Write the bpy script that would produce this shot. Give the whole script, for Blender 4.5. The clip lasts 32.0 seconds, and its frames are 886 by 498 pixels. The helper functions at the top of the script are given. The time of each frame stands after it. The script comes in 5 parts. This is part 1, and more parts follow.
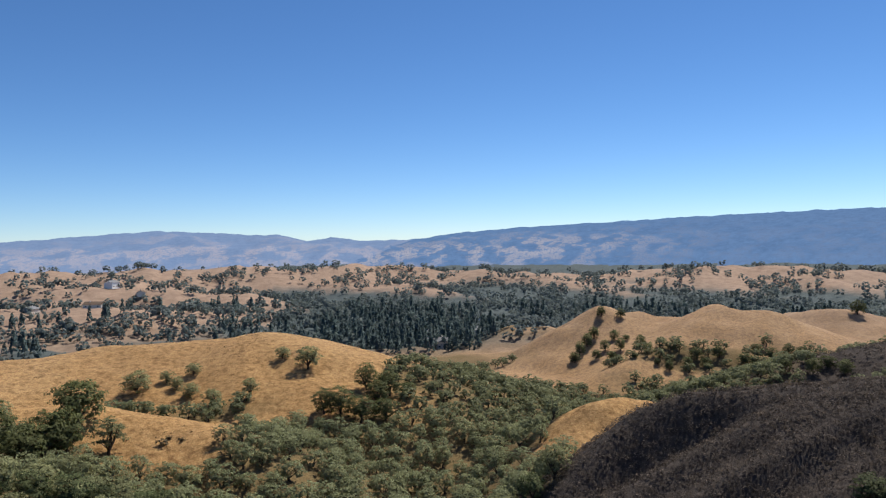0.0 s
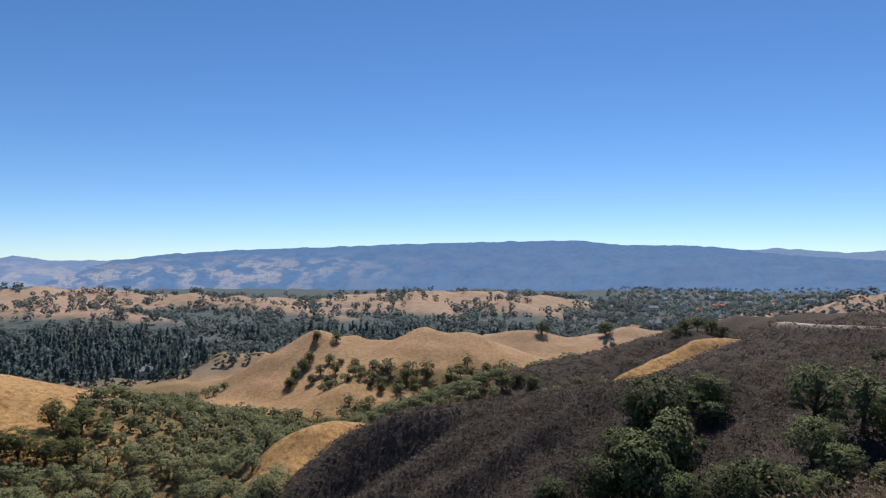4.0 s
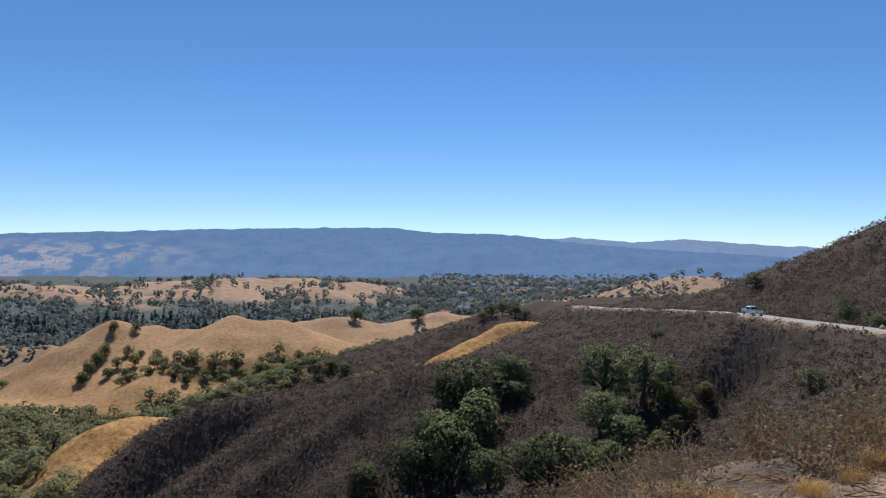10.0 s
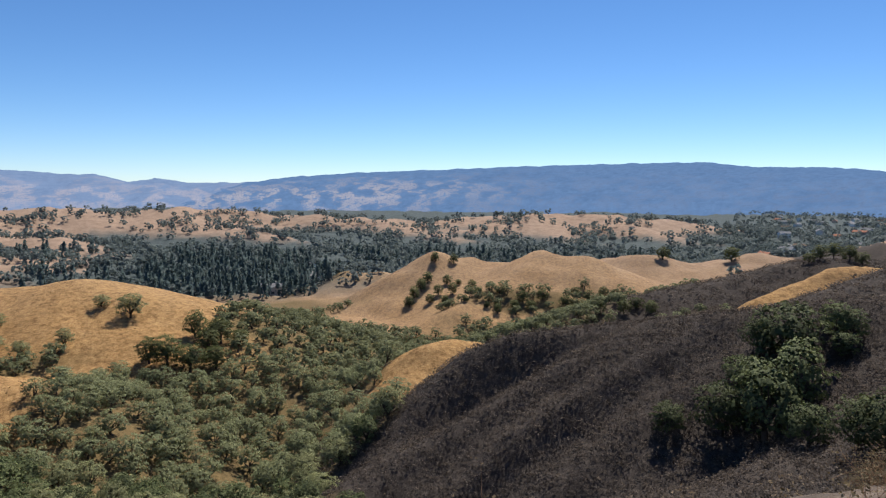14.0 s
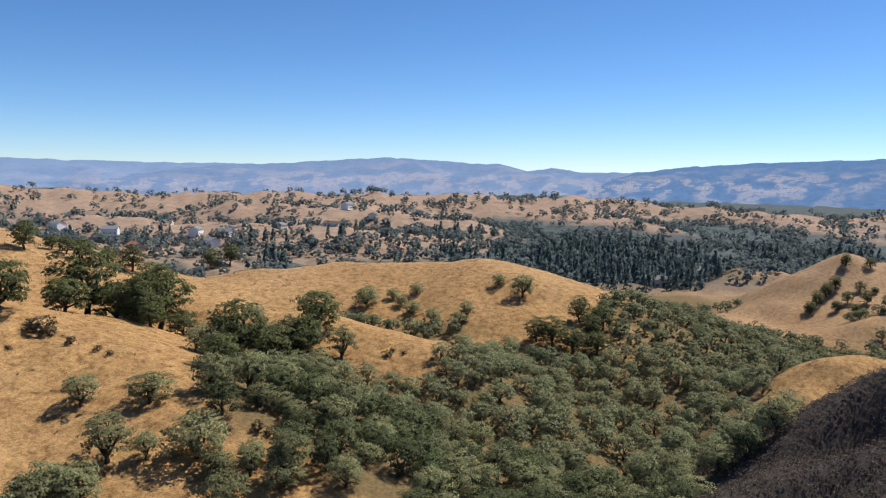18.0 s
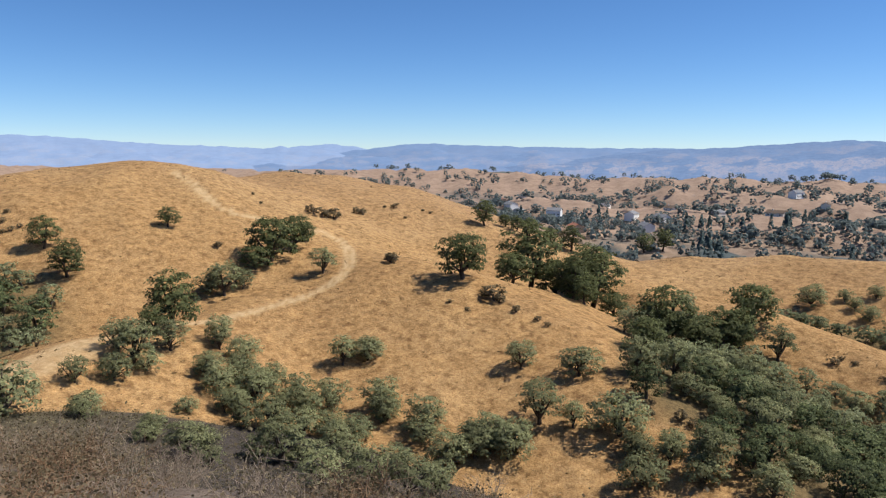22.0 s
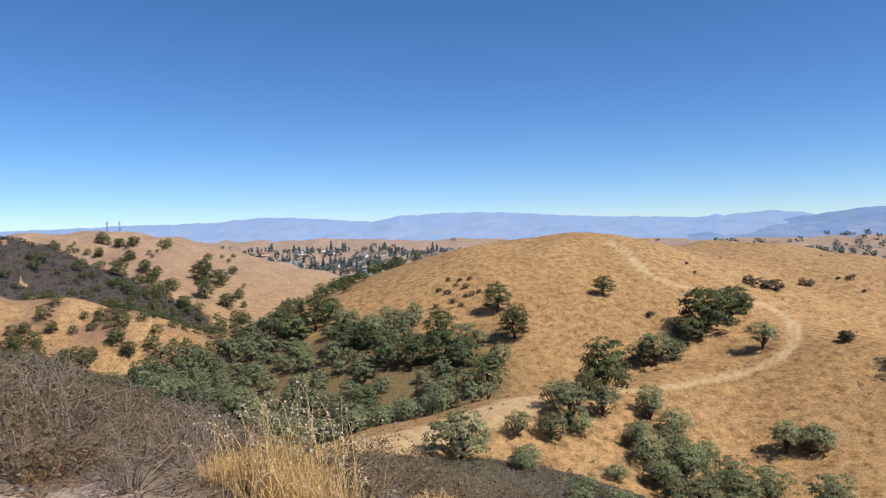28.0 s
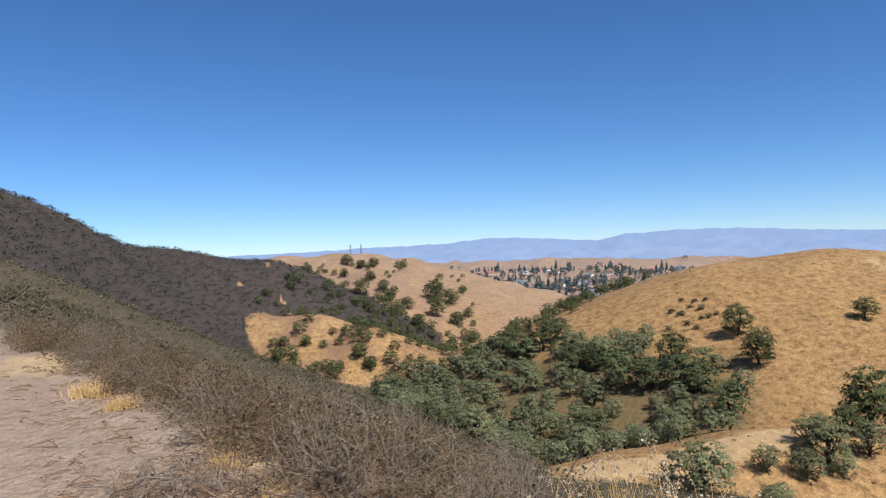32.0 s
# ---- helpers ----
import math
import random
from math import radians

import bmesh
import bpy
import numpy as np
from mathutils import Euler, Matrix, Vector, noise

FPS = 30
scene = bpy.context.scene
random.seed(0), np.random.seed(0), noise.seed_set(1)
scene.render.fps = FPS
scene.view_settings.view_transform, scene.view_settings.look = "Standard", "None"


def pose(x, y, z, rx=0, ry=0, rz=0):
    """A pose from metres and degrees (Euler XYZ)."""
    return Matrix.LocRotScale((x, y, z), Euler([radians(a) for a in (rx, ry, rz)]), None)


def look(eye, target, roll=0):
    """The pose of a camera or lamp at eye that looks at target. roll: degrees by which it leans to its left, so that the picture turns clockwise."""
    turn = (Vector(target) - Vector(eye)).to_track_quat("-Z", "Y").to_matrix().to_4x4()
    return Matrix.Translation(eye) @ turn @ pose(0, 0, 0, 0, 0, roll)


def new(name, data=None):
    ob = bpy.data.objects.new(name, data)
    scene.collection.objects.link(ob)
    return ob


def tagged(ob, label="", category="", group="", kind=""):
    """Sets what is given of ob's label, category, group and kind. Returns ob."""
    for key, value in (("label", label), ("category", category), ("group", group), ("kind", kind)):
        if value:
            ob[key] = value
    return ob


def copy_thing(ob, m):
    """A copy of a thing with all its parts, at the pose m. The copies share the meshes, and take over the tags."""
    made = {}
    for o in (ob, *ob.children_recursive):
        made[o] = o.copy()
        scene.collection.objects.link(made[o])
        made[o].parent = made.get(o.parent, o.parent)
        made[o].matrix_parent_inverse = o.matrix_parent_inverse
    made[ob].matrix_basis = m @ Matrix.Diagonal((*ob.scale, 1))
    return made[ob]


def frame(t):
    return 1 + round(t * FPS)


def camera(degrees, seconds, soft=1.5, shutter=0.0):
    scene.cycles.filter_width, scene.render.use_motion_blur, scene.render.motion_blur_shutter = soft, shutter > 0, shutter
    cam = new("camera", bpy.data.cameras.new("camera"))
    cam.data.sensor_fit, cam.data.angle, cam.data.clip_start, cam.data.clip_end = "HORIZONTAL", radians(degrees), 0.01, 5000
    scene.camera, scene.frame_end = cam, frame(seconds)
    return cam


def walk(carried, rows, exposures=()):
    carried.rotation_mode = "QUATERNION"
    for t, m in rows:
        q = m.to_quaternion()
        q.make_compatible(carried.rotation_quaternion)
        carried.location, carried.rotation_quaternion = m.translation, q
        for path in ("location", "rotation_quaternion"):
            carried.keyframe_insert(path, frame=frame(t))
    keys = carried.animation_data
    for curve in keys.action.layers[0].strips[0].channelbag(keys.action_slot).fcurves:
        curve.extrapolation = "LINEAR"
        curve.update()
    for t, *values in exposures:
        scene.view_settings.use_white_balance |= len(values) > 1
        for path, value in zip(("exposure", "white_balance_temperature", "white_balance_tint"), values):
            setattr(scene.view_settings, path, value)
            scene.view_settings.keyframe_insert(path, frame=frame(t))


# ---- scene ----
cam = camera(61.6, 32.0, soft=1.2)
PATH = [
    (0.0, pose(0, 0, 1.65, 89.29, 1.08, 0.00)),
    (0.5, pose(0, 0, 1.65, 90.50, 0.86, -0.76)),
    (1.0, pose(0, 0, 1.65, 91.69, 0.69, -2.60)),
    (1.5, pose(0, 0, 1.65, 92.47, 0.53, -5.20)),
    (2.0, pose(0, 0, 1.65, 92.73, 0.38, -8.40)),
    (2.5, pose(0, 0, 1.65, 92.42, 0.19, -11.87)),
    (3.0, pose(0, 0, 1.65, 91.90, 0.05, -15.24)),
    (3.5, pose(0, 0, 1.65, 91.38, -0.05, -18.51)),
    (4.0, pose(0, 0, 1.65, 90.98, -0.08, -21.51)),
    (4.5, pose(0, 0, 1.65, 90.76, -0.13, -24.36)),
    (6.5, pose(0, 0, 1.65, 90.25, -0.01, -32.73)),
    (7.0, pose(0, 0, 1.65, 90.20, -0.05, -34.34)),
    (7.5, pose(0, 0, 1.65, 90.15, -0.02, -35.94)),
    (8.0, pose(0, 0, 1.65, 90.09, -0.04, -37.14)),
    (8.5, pose(0, 0, 1.65, 90.08, -0.17, -37.68)),
    (9.0, pose(0, 0, 1.65, 90.03, -0.29, -37.49)),
    (9.5, pose(0, 0, 1.65, 90.02, -0.36, -36.72)),
    (10.0, pose(0, 0, 1.65, 90.03, -0.50, -35.76)),
    (10.5, pose(0, 0, 1.65, 89.93, -0.51, -35.03)),
    (10.7, pose(0, 0, 1.65, 88.20, -0.54, -34.70)),
    (11.0, pose(0, 0, 1.65, 87.94, -0.58, -33.56)),
    (11.5, pose(0, 0, 1.65, 87.56, -0.19, -29.33)),
    (12.0, pose(0, 0, 1.65, 87.24, 0.03, -25.68)),
    (12.5, pose(0, 0, 1.65, 86.86, 0.17, -22.42)),
    (13.0, pose(0, 0, 1.65, 86.40, 0.20, -19.40)),
    (13.5, pose(0, 0, 1.65, 85.76, 0.05, -16.07)),
    (15.5, pose(0, 0, 1.65, 83.00, -0.69, -1.30)),
    (16.0, pose(0, 0, 1.65, 82.74, -0.78, 2.46)),
    (16.5, pose(0, 0, 1.65, 82.83, -0.88, 6.00)),
    (17.0, pose(0, 0, 1.65, 83.14, -0.88, 9.53)),
    (17.5, pose(0, 0, 1.65, 83.61, -0.84, 13.10)),
    (18.0, pose(0, 0, 1.65, 84.04, -0.71, 16.80)),
    (18.5, pose(0, 0, 1.65, 84.42, -0.49, 20.63)),
    (19.0, pose(0, 0, 1.65, 84.70, -0.28, 24.45)),
    (19.5, pose(0, 0, 1.65, 84.86, -0.07, 28.26)),
    (20.0, pose(0, 0, 1.65, 84.84, -0.00, 32.20)),
    (20.5, pose(0, 0, 1.65, 84.54, 0.02, 36.45)),
    (21.0, pose(0, 0, 1.65, 84.04, -0.06, 40.88)),
    (21.5, pose(0, 0, 1.65, 83.36, -0.24, 45.36)),
    (22.0, pose(0, 0, 1.65, 82.61, -0.38, 49.49)),
    (22.5, pose(0, 0, 1.65, 82.04, -0.47, 53.10)),
    (23.0, pose(0, 0, 1.65, 81.81, -0.35, 56.73)),
    (23.5, pose(0, 0, 1.65, 82.17, -0.01, 60.52)),
    (24.0, pose(0, 0, 1.65, 83.00, 0.40, 63.65)),
    (24.5, pose(0, 0, 1.65, 84.21, 0.78, 66.69)),
    (25.0, pose(0, 0, 1.65, 85.43, 1.05, 69.41)),
    (25.5, pose(0, 0, 1.65, 86.35, 1.15, 71.92)),
    (26.0, pose(0, 0, 1.65, 86.91, 1.16, 74.39)),
    (26.5, pose(0, 0, 1.67, 87.24, 1.06, 76.97)),
    (28.5, pose(-0.02, -0.15, 1.76, 88.33, 1.47, 82.46)),
    (29.0, pose(-0.03, -0.23, 1.79, 88.26, 1.55, 82.67)),
    (29.5, pose(-0.05, -0.30, 1.83, 88.13, 1.60, 83.11)),
    (30.0, pose(-0.06, -0.38, 1.87, 88.00, 1.62, 84.21)),
    (30.5, pose(-0.07, -0.50, 1.91, 88.19, 1.77, 86.54)),
    (31.0, pose(-0.09, -0.62, 1.95, 88.62, 1.93, 89.70)),
    (31.5, pose(-0.12, -0.77, 1.98, 89.36, 2.06, 94.03)),
    (32.0, pose(-0.14, -0.92, 2.00, 90.22, 2.16, 99.05)),
]
walk(cam, PATH, [(0.0, 0.50, 6050, 10), (9.0, 0.49, 6050, 10), (13.0, 0.55, 6050, 10), (16.0, 0.64, 6080, 10), (18.0, 0.63, 6000, 10), (20.0, 0.61, 5950, 10), (26.0, 0.59, 5780, 10), (29.0, 0.58, 5700, 10), (32.0, 0.56, 5680, 10)])

# ---------------------------------------------------------------- light
SUN_BEARING, SUN_HEIGHT = -36.0, 53.0     # degrees to the left of north, over the level
world = bpy.data.worlds.new("sky")
scene.world = world
world.use_nodes = True
wn, wl = world.node_tree.nodes, world.node_tree.links
sky = wn.new("ShaderNodeTexSky")
sky.sky_type, sky.sun_disc = "NISHITA", False
sky.sun_elevation, sky.sun_rotation = radians(SUN_HEIGHT), radians(-SUN_BEARING)
sky.altitude, sky.air_density, sky.dust_density, sky.ozone_density = 2500, 0.9, 0.0, 5.0
tone = wn.new("ShaderNodeHueSaturation")
tone.inputs["Saturation"].default_value = 1.1
wl.new(sky.outputs["Color"], tone.inputs["Color"])
wl.new(tone.outputs["Color"], wn["Background"].inputs["Color"])
wn["Background"].inputs["Strength"].default_value = 0.076

lamp = bpy.data.lights.new("sun", "SUN")
lamp.energy, lamp.angle, lamp.color = 4.1, radians(0.55), (1.0, 0.90, 0.76)
sun = new("sun", lamp)
sb, sh = radians(SUN_BEARING), radians(SUN_HEIGHT)
sun.matrix_world = look(Vector((-math.sin(sb) * math.cos(sh), math.cos(sb) * math.cos(sh), math.sin(sh))) * 900, (0, 0, 0))

# ---------------------------------------------------------------- materials


class Mat:
    """A small node builder around one Principled surface."""

    def __init__(self, name, rough=0.8, spec=0.2):
        self.m = bpy.data.materials.new(name)
        self.m.use_nodes = True
        self.n, self.l = self.m.node_tree.nodes, self.m.node_tree.links
        self.p = self.n["Principled BSDF"]
        self.p.inputs["Roughness"].default_value = rough
        self.p.inputs["Specular IOR Level"].default_value = spec
        self.co = self.n.new("ShaderNodeTexCoord").outputs["Object"]

    def place(self):
        return self.n.new("ShaderNodeNewGeometry").outputs["Position"]

    def noise(self, scale, detail=4.0, rough=0.55, at=None, stretch=None):
        at = at or self.co
        if stretch:
            mp = self.n.new("ShaderNodeMapping")
            mp.inputs["Scale"].default_value = stretch
            self.l.new(at, mp.inputs["Vector"])
            at = mp.outputs["Vector"]
        t = self.n.new("ShaderNodeTexNoise")
        t.inputs["Scale"].default_value, t.inputs["Detail"].default_value, t.inputs["Roughness"].default_value = scale, detail, rough
        self.l.new(at, t.inputs["Vector"])
        return t.outputs["Fac"]

    def ramp(self, fac, *stops):
        r = self.n.new("ShaderNodeValToRGB")
        e = r.color_ramp.elements
        while len(e) < len(stops):
            e.new(0.5)
        for k, (pos, col) in enumerate(stops):
            e[k].position = pos
            e[k].color = (*col, 1) if len(col) == 3 else col
        self.l.new(fac, r.inputs["Fac"])
        return r.outputs["Color"]

    def mix(self, fac, a, b, how="MIX"):
        x = self.n.new("ShaderNodeMix")
        x.data_type, x.blend_type = "RGBA", how
        for sock, v in ((x.inputs[0], fac), (x.inputs[6], a), (x.inputs[7], b)):
            if isinstance(v, (int, float)):
                sock.default_value = v
            elif isinstance(v, tuple):
                sock.default_value = (*v, 1)
            else:
                self.l.new(v, sock)
        return x.outputs[2]

    def math(self, op, a, b=0.5, clamp=True):
        x = self.n.new("ShaderNodeMath")
        x.operation, x.use_clamp = op, clamp
        for sock, v in zip(x.inputs, (a, b)):
            if isinstance(v, (int, float)):
                sock.default_value = v
            else:
                self.l.new(v, sock)
        return x.outputs[0]

    def attr(self, name):
        a = self.n.new("ShaderNodeAttribute")
        a.attribute_name = name
        return a.outputs["Fac"]

    def island(self):
        return self.n.new("ShaderNodeNewGeometry").outputs["Random Per Island"]

    def chance(self):
        return self.n.new("ShaderNodeObjectInfo").outputs["Random"]

    def base(self, col):
        if isinstance(col, tuple):
            self.p.inputs["Base Color"].default_value = (*col, 1)
        else:
            self.l.new(col, self.p.inputs["Base Color"])
        return self

    def bump(self, fac, strength=0.5, dist=0.05):
        b = self.n.new("ShaderNodeBump")
        b.inputs["Strength"].default_value, b.inputs["Distance"].default_value = strength, dist
        self.l.new(fac, b.inputs["Height"])
        self.l.new(b.outputs["Normal"], self.p.inputs["Normal"])
        return self


def leaf_material(name, dark, light, hue=0.12, through_light=0.25, grain=0.0):
    """Leaves: colour varies from leaf to leaf and from tree to tree, and some light comes through."""
    q = Mat(name, 0.72, 0.10)
    c = q.ramp(q.island(), (0.0, dark), (0.65, tuple((a + b) / 2 for a, b in zip(dark, light))), (1.0, light))
    hs = q.n.new("ShaderNodeHueSaturation")
    v = q.n.new("ShaderNodeMapRange")
    v.inputs["To Min"].default_value, v.inputs["To Max"].default_value = 1 - hue * 2.2, 1 + hue * 2.2
    q.l.new(q.chance(), v.inputs["Value"])
    q.l.new(v.outputs["Result"], hs.inputs["Value"])
    q.l.new(c, hs.inputs["Color"])
    c = hs.outputs["Color"]
    if grain:          # patches of darker twigs and paler tips within a shrub
        c = q.mix(1.0, c, q.ramp(q.noise(grain, 4, 0.7, q.place()), (0.35, (0.5, 0.5, 0.52)), (0.66, (1.45, 1.42, 1.35))), "MULTIPLY")
        c = q.mix(1.0, c, q.ramp(q.noise(grain * 6, 3, 0.7, q.place()), (0.36, (0.55, 0.55, 0.55)), (0.64, (1.4, 1.4, 1.38))), "MULTIPLY")
    q.base(c)
    tr = q.n.new("ShaderNodeBsdfTranslucent")
    q.l.new(c, tr.inputs["Color"])
    ms = q.n.new("ShaderNodeMixShader")
    ms.inputs[0].default_value = through_light
    q.l.new(q.p.outputs[0], ms.inputs[1])
    q.l.new(tr.outputs[0], ms.inputs[2])
    q.l.new(ms.outputs[0], q.n["Material Output"].inputs["Surface"])
    return q.m


def ground_material():
    q = Mat("dry_hills", 0.95, 0.08)
    at = q.place()
    big, mid, fine = q.noise(0.012, 5, 0.6, at), q.noise(0.09, 6, 0.65, at), q.noise(1.4, 5, 0.7, at)
    tuft = q.noise(9.0, 3, 0.6, at)
    grass = q.ramp(mid, (0.25, (0.245, 0.130, 0.048)), (0.45, (0.385, 0.225, 0.088)), (0.6, (0.435, 0.270, 0.117)), (0.8, (0.490, 0.335, 0.165)))
    grass = q.mix(0.5, grass, q.ramp(big, (0.32, (0.225, 0.120, 0.048)), (0.5, (0.385, 0.225, 0.092)), (0.66, (0.475, 0.318, 0.155))))
    grass = q.mix(0.55, grass, q.ramp(fine, (0.32, (0.17, 0.092, 0.038)), (0.5, (0.345, 0.208, 0.086)), (0.68, (0.505, 0.345, 0.165))))
    streak = q.noise(0.35, 6, 0.75, at, (1, 1, 3.0))
    grass = q.mix(q.ramp(streak, (0.50, (0, 0, 0)), (0.68, (0.546, 0.539, 0.558))), grass, (0.202, 0.122, 0.059))
    weeds = q.math("MULTIPLY", q.ramp(q.noise(0.9, 3, 0.6, at), (0.60, (0, 0, 0)), (0.68, (1, 1, 1))), q.ramp(mid, (0.42, (0.15, 0.15, 0.15)), (0.62, (1, 1, 1))))
    grass = q.mix(q.math("MULTIPLY", weeds, 0.6), grass, (0.17, 0.105, 0.05))
    grass = q.mix(1.0, grass, q.ramp(q.noise(3.4, 4, 0.75, at), (0.34, (0.62, 0.60, 0.58)), (0.5, (1, 1, 1)), (0.66, (1.25, 1.25, 1.23))), "MULTIPLY")
    grass = q.mix(1.0, grass, q.ramp(q.noise(0.45, 5, 0.7, at), (0.34, (0.55, 0.51, 0.47)), (0.5, (1.0, 1.0, 1.0)), (0.66, (1.32, 1.31, 1.26))), "MULTIPLY")
    grass = q.mix(q.attr("rust"), grass, q.ramp(fine, (0.3, (0.13, 0.075, 0.045)), (0.7, (0.33, 0.19, 0.115))))
    # pale: distance haze put into the grass colour, stronger with range
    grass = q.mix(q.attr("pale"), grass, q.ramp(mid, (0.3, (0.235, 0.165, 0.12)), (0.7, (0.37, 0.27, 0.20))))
    # brown ground under the brush, darkened to paint in shade between shrubs
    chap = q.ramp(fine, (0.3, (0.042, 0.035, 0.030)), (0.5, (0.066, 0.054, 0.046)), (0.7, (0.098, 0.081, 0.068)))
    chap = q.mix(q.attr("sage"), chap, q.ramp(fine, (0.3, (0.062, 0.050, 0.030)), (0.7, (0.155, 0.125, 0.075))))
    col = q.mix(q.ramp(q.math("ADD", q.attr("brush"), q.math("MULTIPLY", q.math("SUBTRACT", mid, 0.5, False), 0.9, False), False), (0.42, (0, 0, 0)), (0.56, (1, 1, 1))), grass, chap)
    wood = q.ramp(fine, (0.3, (0.075, 0.06, 0.03)), (0.7, (0.21, 0.15, 0.07)))
    col = q.mix(q.attr("wooded"), col, wood)
    # tree-covered valley floor; its blue cast is haze put into the colour
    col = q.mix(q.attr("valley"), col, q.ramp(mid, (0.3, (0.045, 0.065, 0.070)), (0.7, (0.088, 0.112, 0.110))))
    dirt = q.ramp(q.noise(2.2, 6, 0.7, at), (0.25, (0.235, 0.165, 0.112)), (0.5, (0.355, 0.260, 0.185)), (0.8, (0.48, 0.37, 0.278)))
    dirt = q.mix(0.35, dirt, q.ramp(q.noise(16, 4, 0.7, at), (0.3, (0.15, 0.104, 0.070)), (0.7, (0.44, 0.335, 0.25))))
    col = q.mix(q.attr("bare"), col, dirt)
    col = q.mix(q.attr("sand"), col, q.ramp(fine, (0.3, (0.44, 0.30, 0.145)), (0.7, (0.60, 0.445, 0.25))))
    q.base(col)
    q.bump(q.mix(0.35, q.mix(0.5, fine, tuft), streak), 0.7, 0.5)
    return q.m


M_GROUND = ground_material()
# ---------------------------------------------------------------- land form
EYE = 1.65          # eye height over the pull-out
BASE = -76.0        # valley floor


def spot(bearing, rng, dip):
    """Place from the overlook: bearing in degrees to the left of north, range in metres, angle over the level."""
    a = math.radians(bearing)
    return (-rng * math.sin(a), rng * math.cos(a), EYE + rng * math.tan(math.radians(dip)))


RIDGES = []         # (crest points, side slope, roundness of the crest, cover)


def ridge(slope, width, cover, *crest):
    line = np.array([spot(*c) for c in crest])
    line[:, 2] -= 1.3 * cover          # the brush on it adds its own height
    RIDGES.append((line, slope, width, cover))


GRASS, CHAP = 0.0, 1.0
# hillside with the road, to the south of the gully
ridge(0.50, 6, CHAP, (-100, 260, 13), (-80, 238, 6.5), (-68.3, 236, 2.9), (-65.4, 243, 1.4), (-62.6, 250, -0.3),
      (-60, 257, -1.9), (-56.6, 275, -2.6), (-51, 300, -3.2), (-48.5, 310, -3.7), (-45, 330, -4.6), (-40.4, 350, -5.9), (-37, 365, -7.4))
# hillside that carries the road
ridge(0.52, 5, CHAP, (-90, 62, -2.2), (-80, 80, -4.4), (-74, 96, -4.7), (-68.3, 115, -4.6), (-64.4, 136, -4.4), (-60.1, 159, -4.1), (-58, 172, -3.9), (-55.9, 188, -3.9), (-52.3, 214, -3.9), (-47.7, 246, -3.9), (-45.5, 262, -4.6))
# near dark spur
ridge(0.52, 6, CHAP, (-60, 185, -6.2), (-52.3, 182, -6.7), (-46.6, 178, -7.4), (-42.2, 175, -7.1), (-35.1, 172, -8.6), (-29.1, 170, -9.4),
      (-25.7, 169, -9.9))
ridge(0.85, 2, CHAP, (-25.7, 169, -9.9), (-18.5, 166, -10.7), (-15.4, 163, -11.9), (-13.4, 158, -13.7), (-11.7, 152, -15.3), (-10.4, 147, -16.6), (-9.2, 142, -17.8), (-6.3, 132, -20.4), (-3.5, 122, -23))
# ribs between the rills on its flank
ridge(0.75, 2, CHAP, (-26, 166, -10.2), (-19, 152, -13.6), (-12, 138, -18.0), (-6, 124, -22.0))
ridge(0.75, 2, CHAP, (-33, 166, -9.1), (-26, 150, -13.2), (-19, 136, -17.8), (-13, 124, -23.0))
ridge(0.75, 2, CHAP, (-40, 168, -8.2), (-34, 152, -11.8), (-28, 138, -16.3), (-22, 124, -21.8))
ridge(0.75, 2, CHAP, (-47, 170, -8.1), (-42, 156, -10.4), (-37, 142, -14.4), (-32, 128, -19.0))
# second dark spur and the bare yellow one in front of it
ridge(0.40, 7, CHAP, (-45, 390, -4.5), (-39, 365, -4.9), (-35, 350, -6.0), (-30, 335, -7.4), (-27, 325, -8.4), (-24, 315, -9.6))
ridge(0.85, 2, GRASS, (-43.5, 312, -5.6), (-42.0, 305, -5.6), (-40.2, 295, -5.7), (-37.5, 275, -7.0), (-35.4, 262, -8.3), (-33.5, 255, -9.6))
# yellow patch below the dark spur
ridge(0.62, 4, GRASS, (-15.0, 216, -12.0), (-13.5, 212, -11.9), (-11.7, 205, -12.3), (-10.2, 194, -14.2), (-9.4, 184, -16.5))
# twin-oak hill with two tops
ridge(0.6, 3, GRASS, (-11.8, 480, -5.5), (-9.8, 440, -8.2), (-8.0, 410, -10.4))
ridge(0.6, 3, GRASS, (-14.7, 490, -5.8), (-12.6, 440, -8.3), (-11.0, 405, -10.2))
ridge(0.58, 5, GRASS, (-3.5, 425, -11), (-6.2, 445, -9.2), (-9.2, 470, -6.7), (-11.8, 480, -5.5), (-14.7, 490, -5.8), (-17.1, 490, -6.2))
ridge(0.40, 12, GRASS, (-17.1, 490, -6.2), (-20.2, 475, -5.4), (-22.5, 475, -5.45), (-25.4, 465, -6.5), (-27.6, 455, -7.4), (-30, 440, -8.6))
ridge(0.5, 4, GRASS, (-23.5, 474, -5.6), (-21.5, 430, -8), (-20, 400, -9.6))
ridge(0.5, 4, GRASS, (-20.2, 475, -5.4), (-16.8, 425, -7.6), (-13.6, 390, -9.6))
ridge(0.40, 10, GRASS, (-24.8, 575, -5.9), (-26.6, 570, -5.2), (-28.4, 565, -5.1), (-30.6, 560, -5.9))
ridge(0.40, 10, GRASS, (-31.6, 610, -6.2), (-33.6, 600, -5.2), (-35.5, 600, -4.8), (-37.5, 600, -5.6))
ridge(0.40, 10, GRASS, (-2.6, 540, -8.6), (-3.9, 555, -7.2), (-5.6, 560, -6.65), (-7.4, 560, -6.7), (-9.5, 565, -7.2))
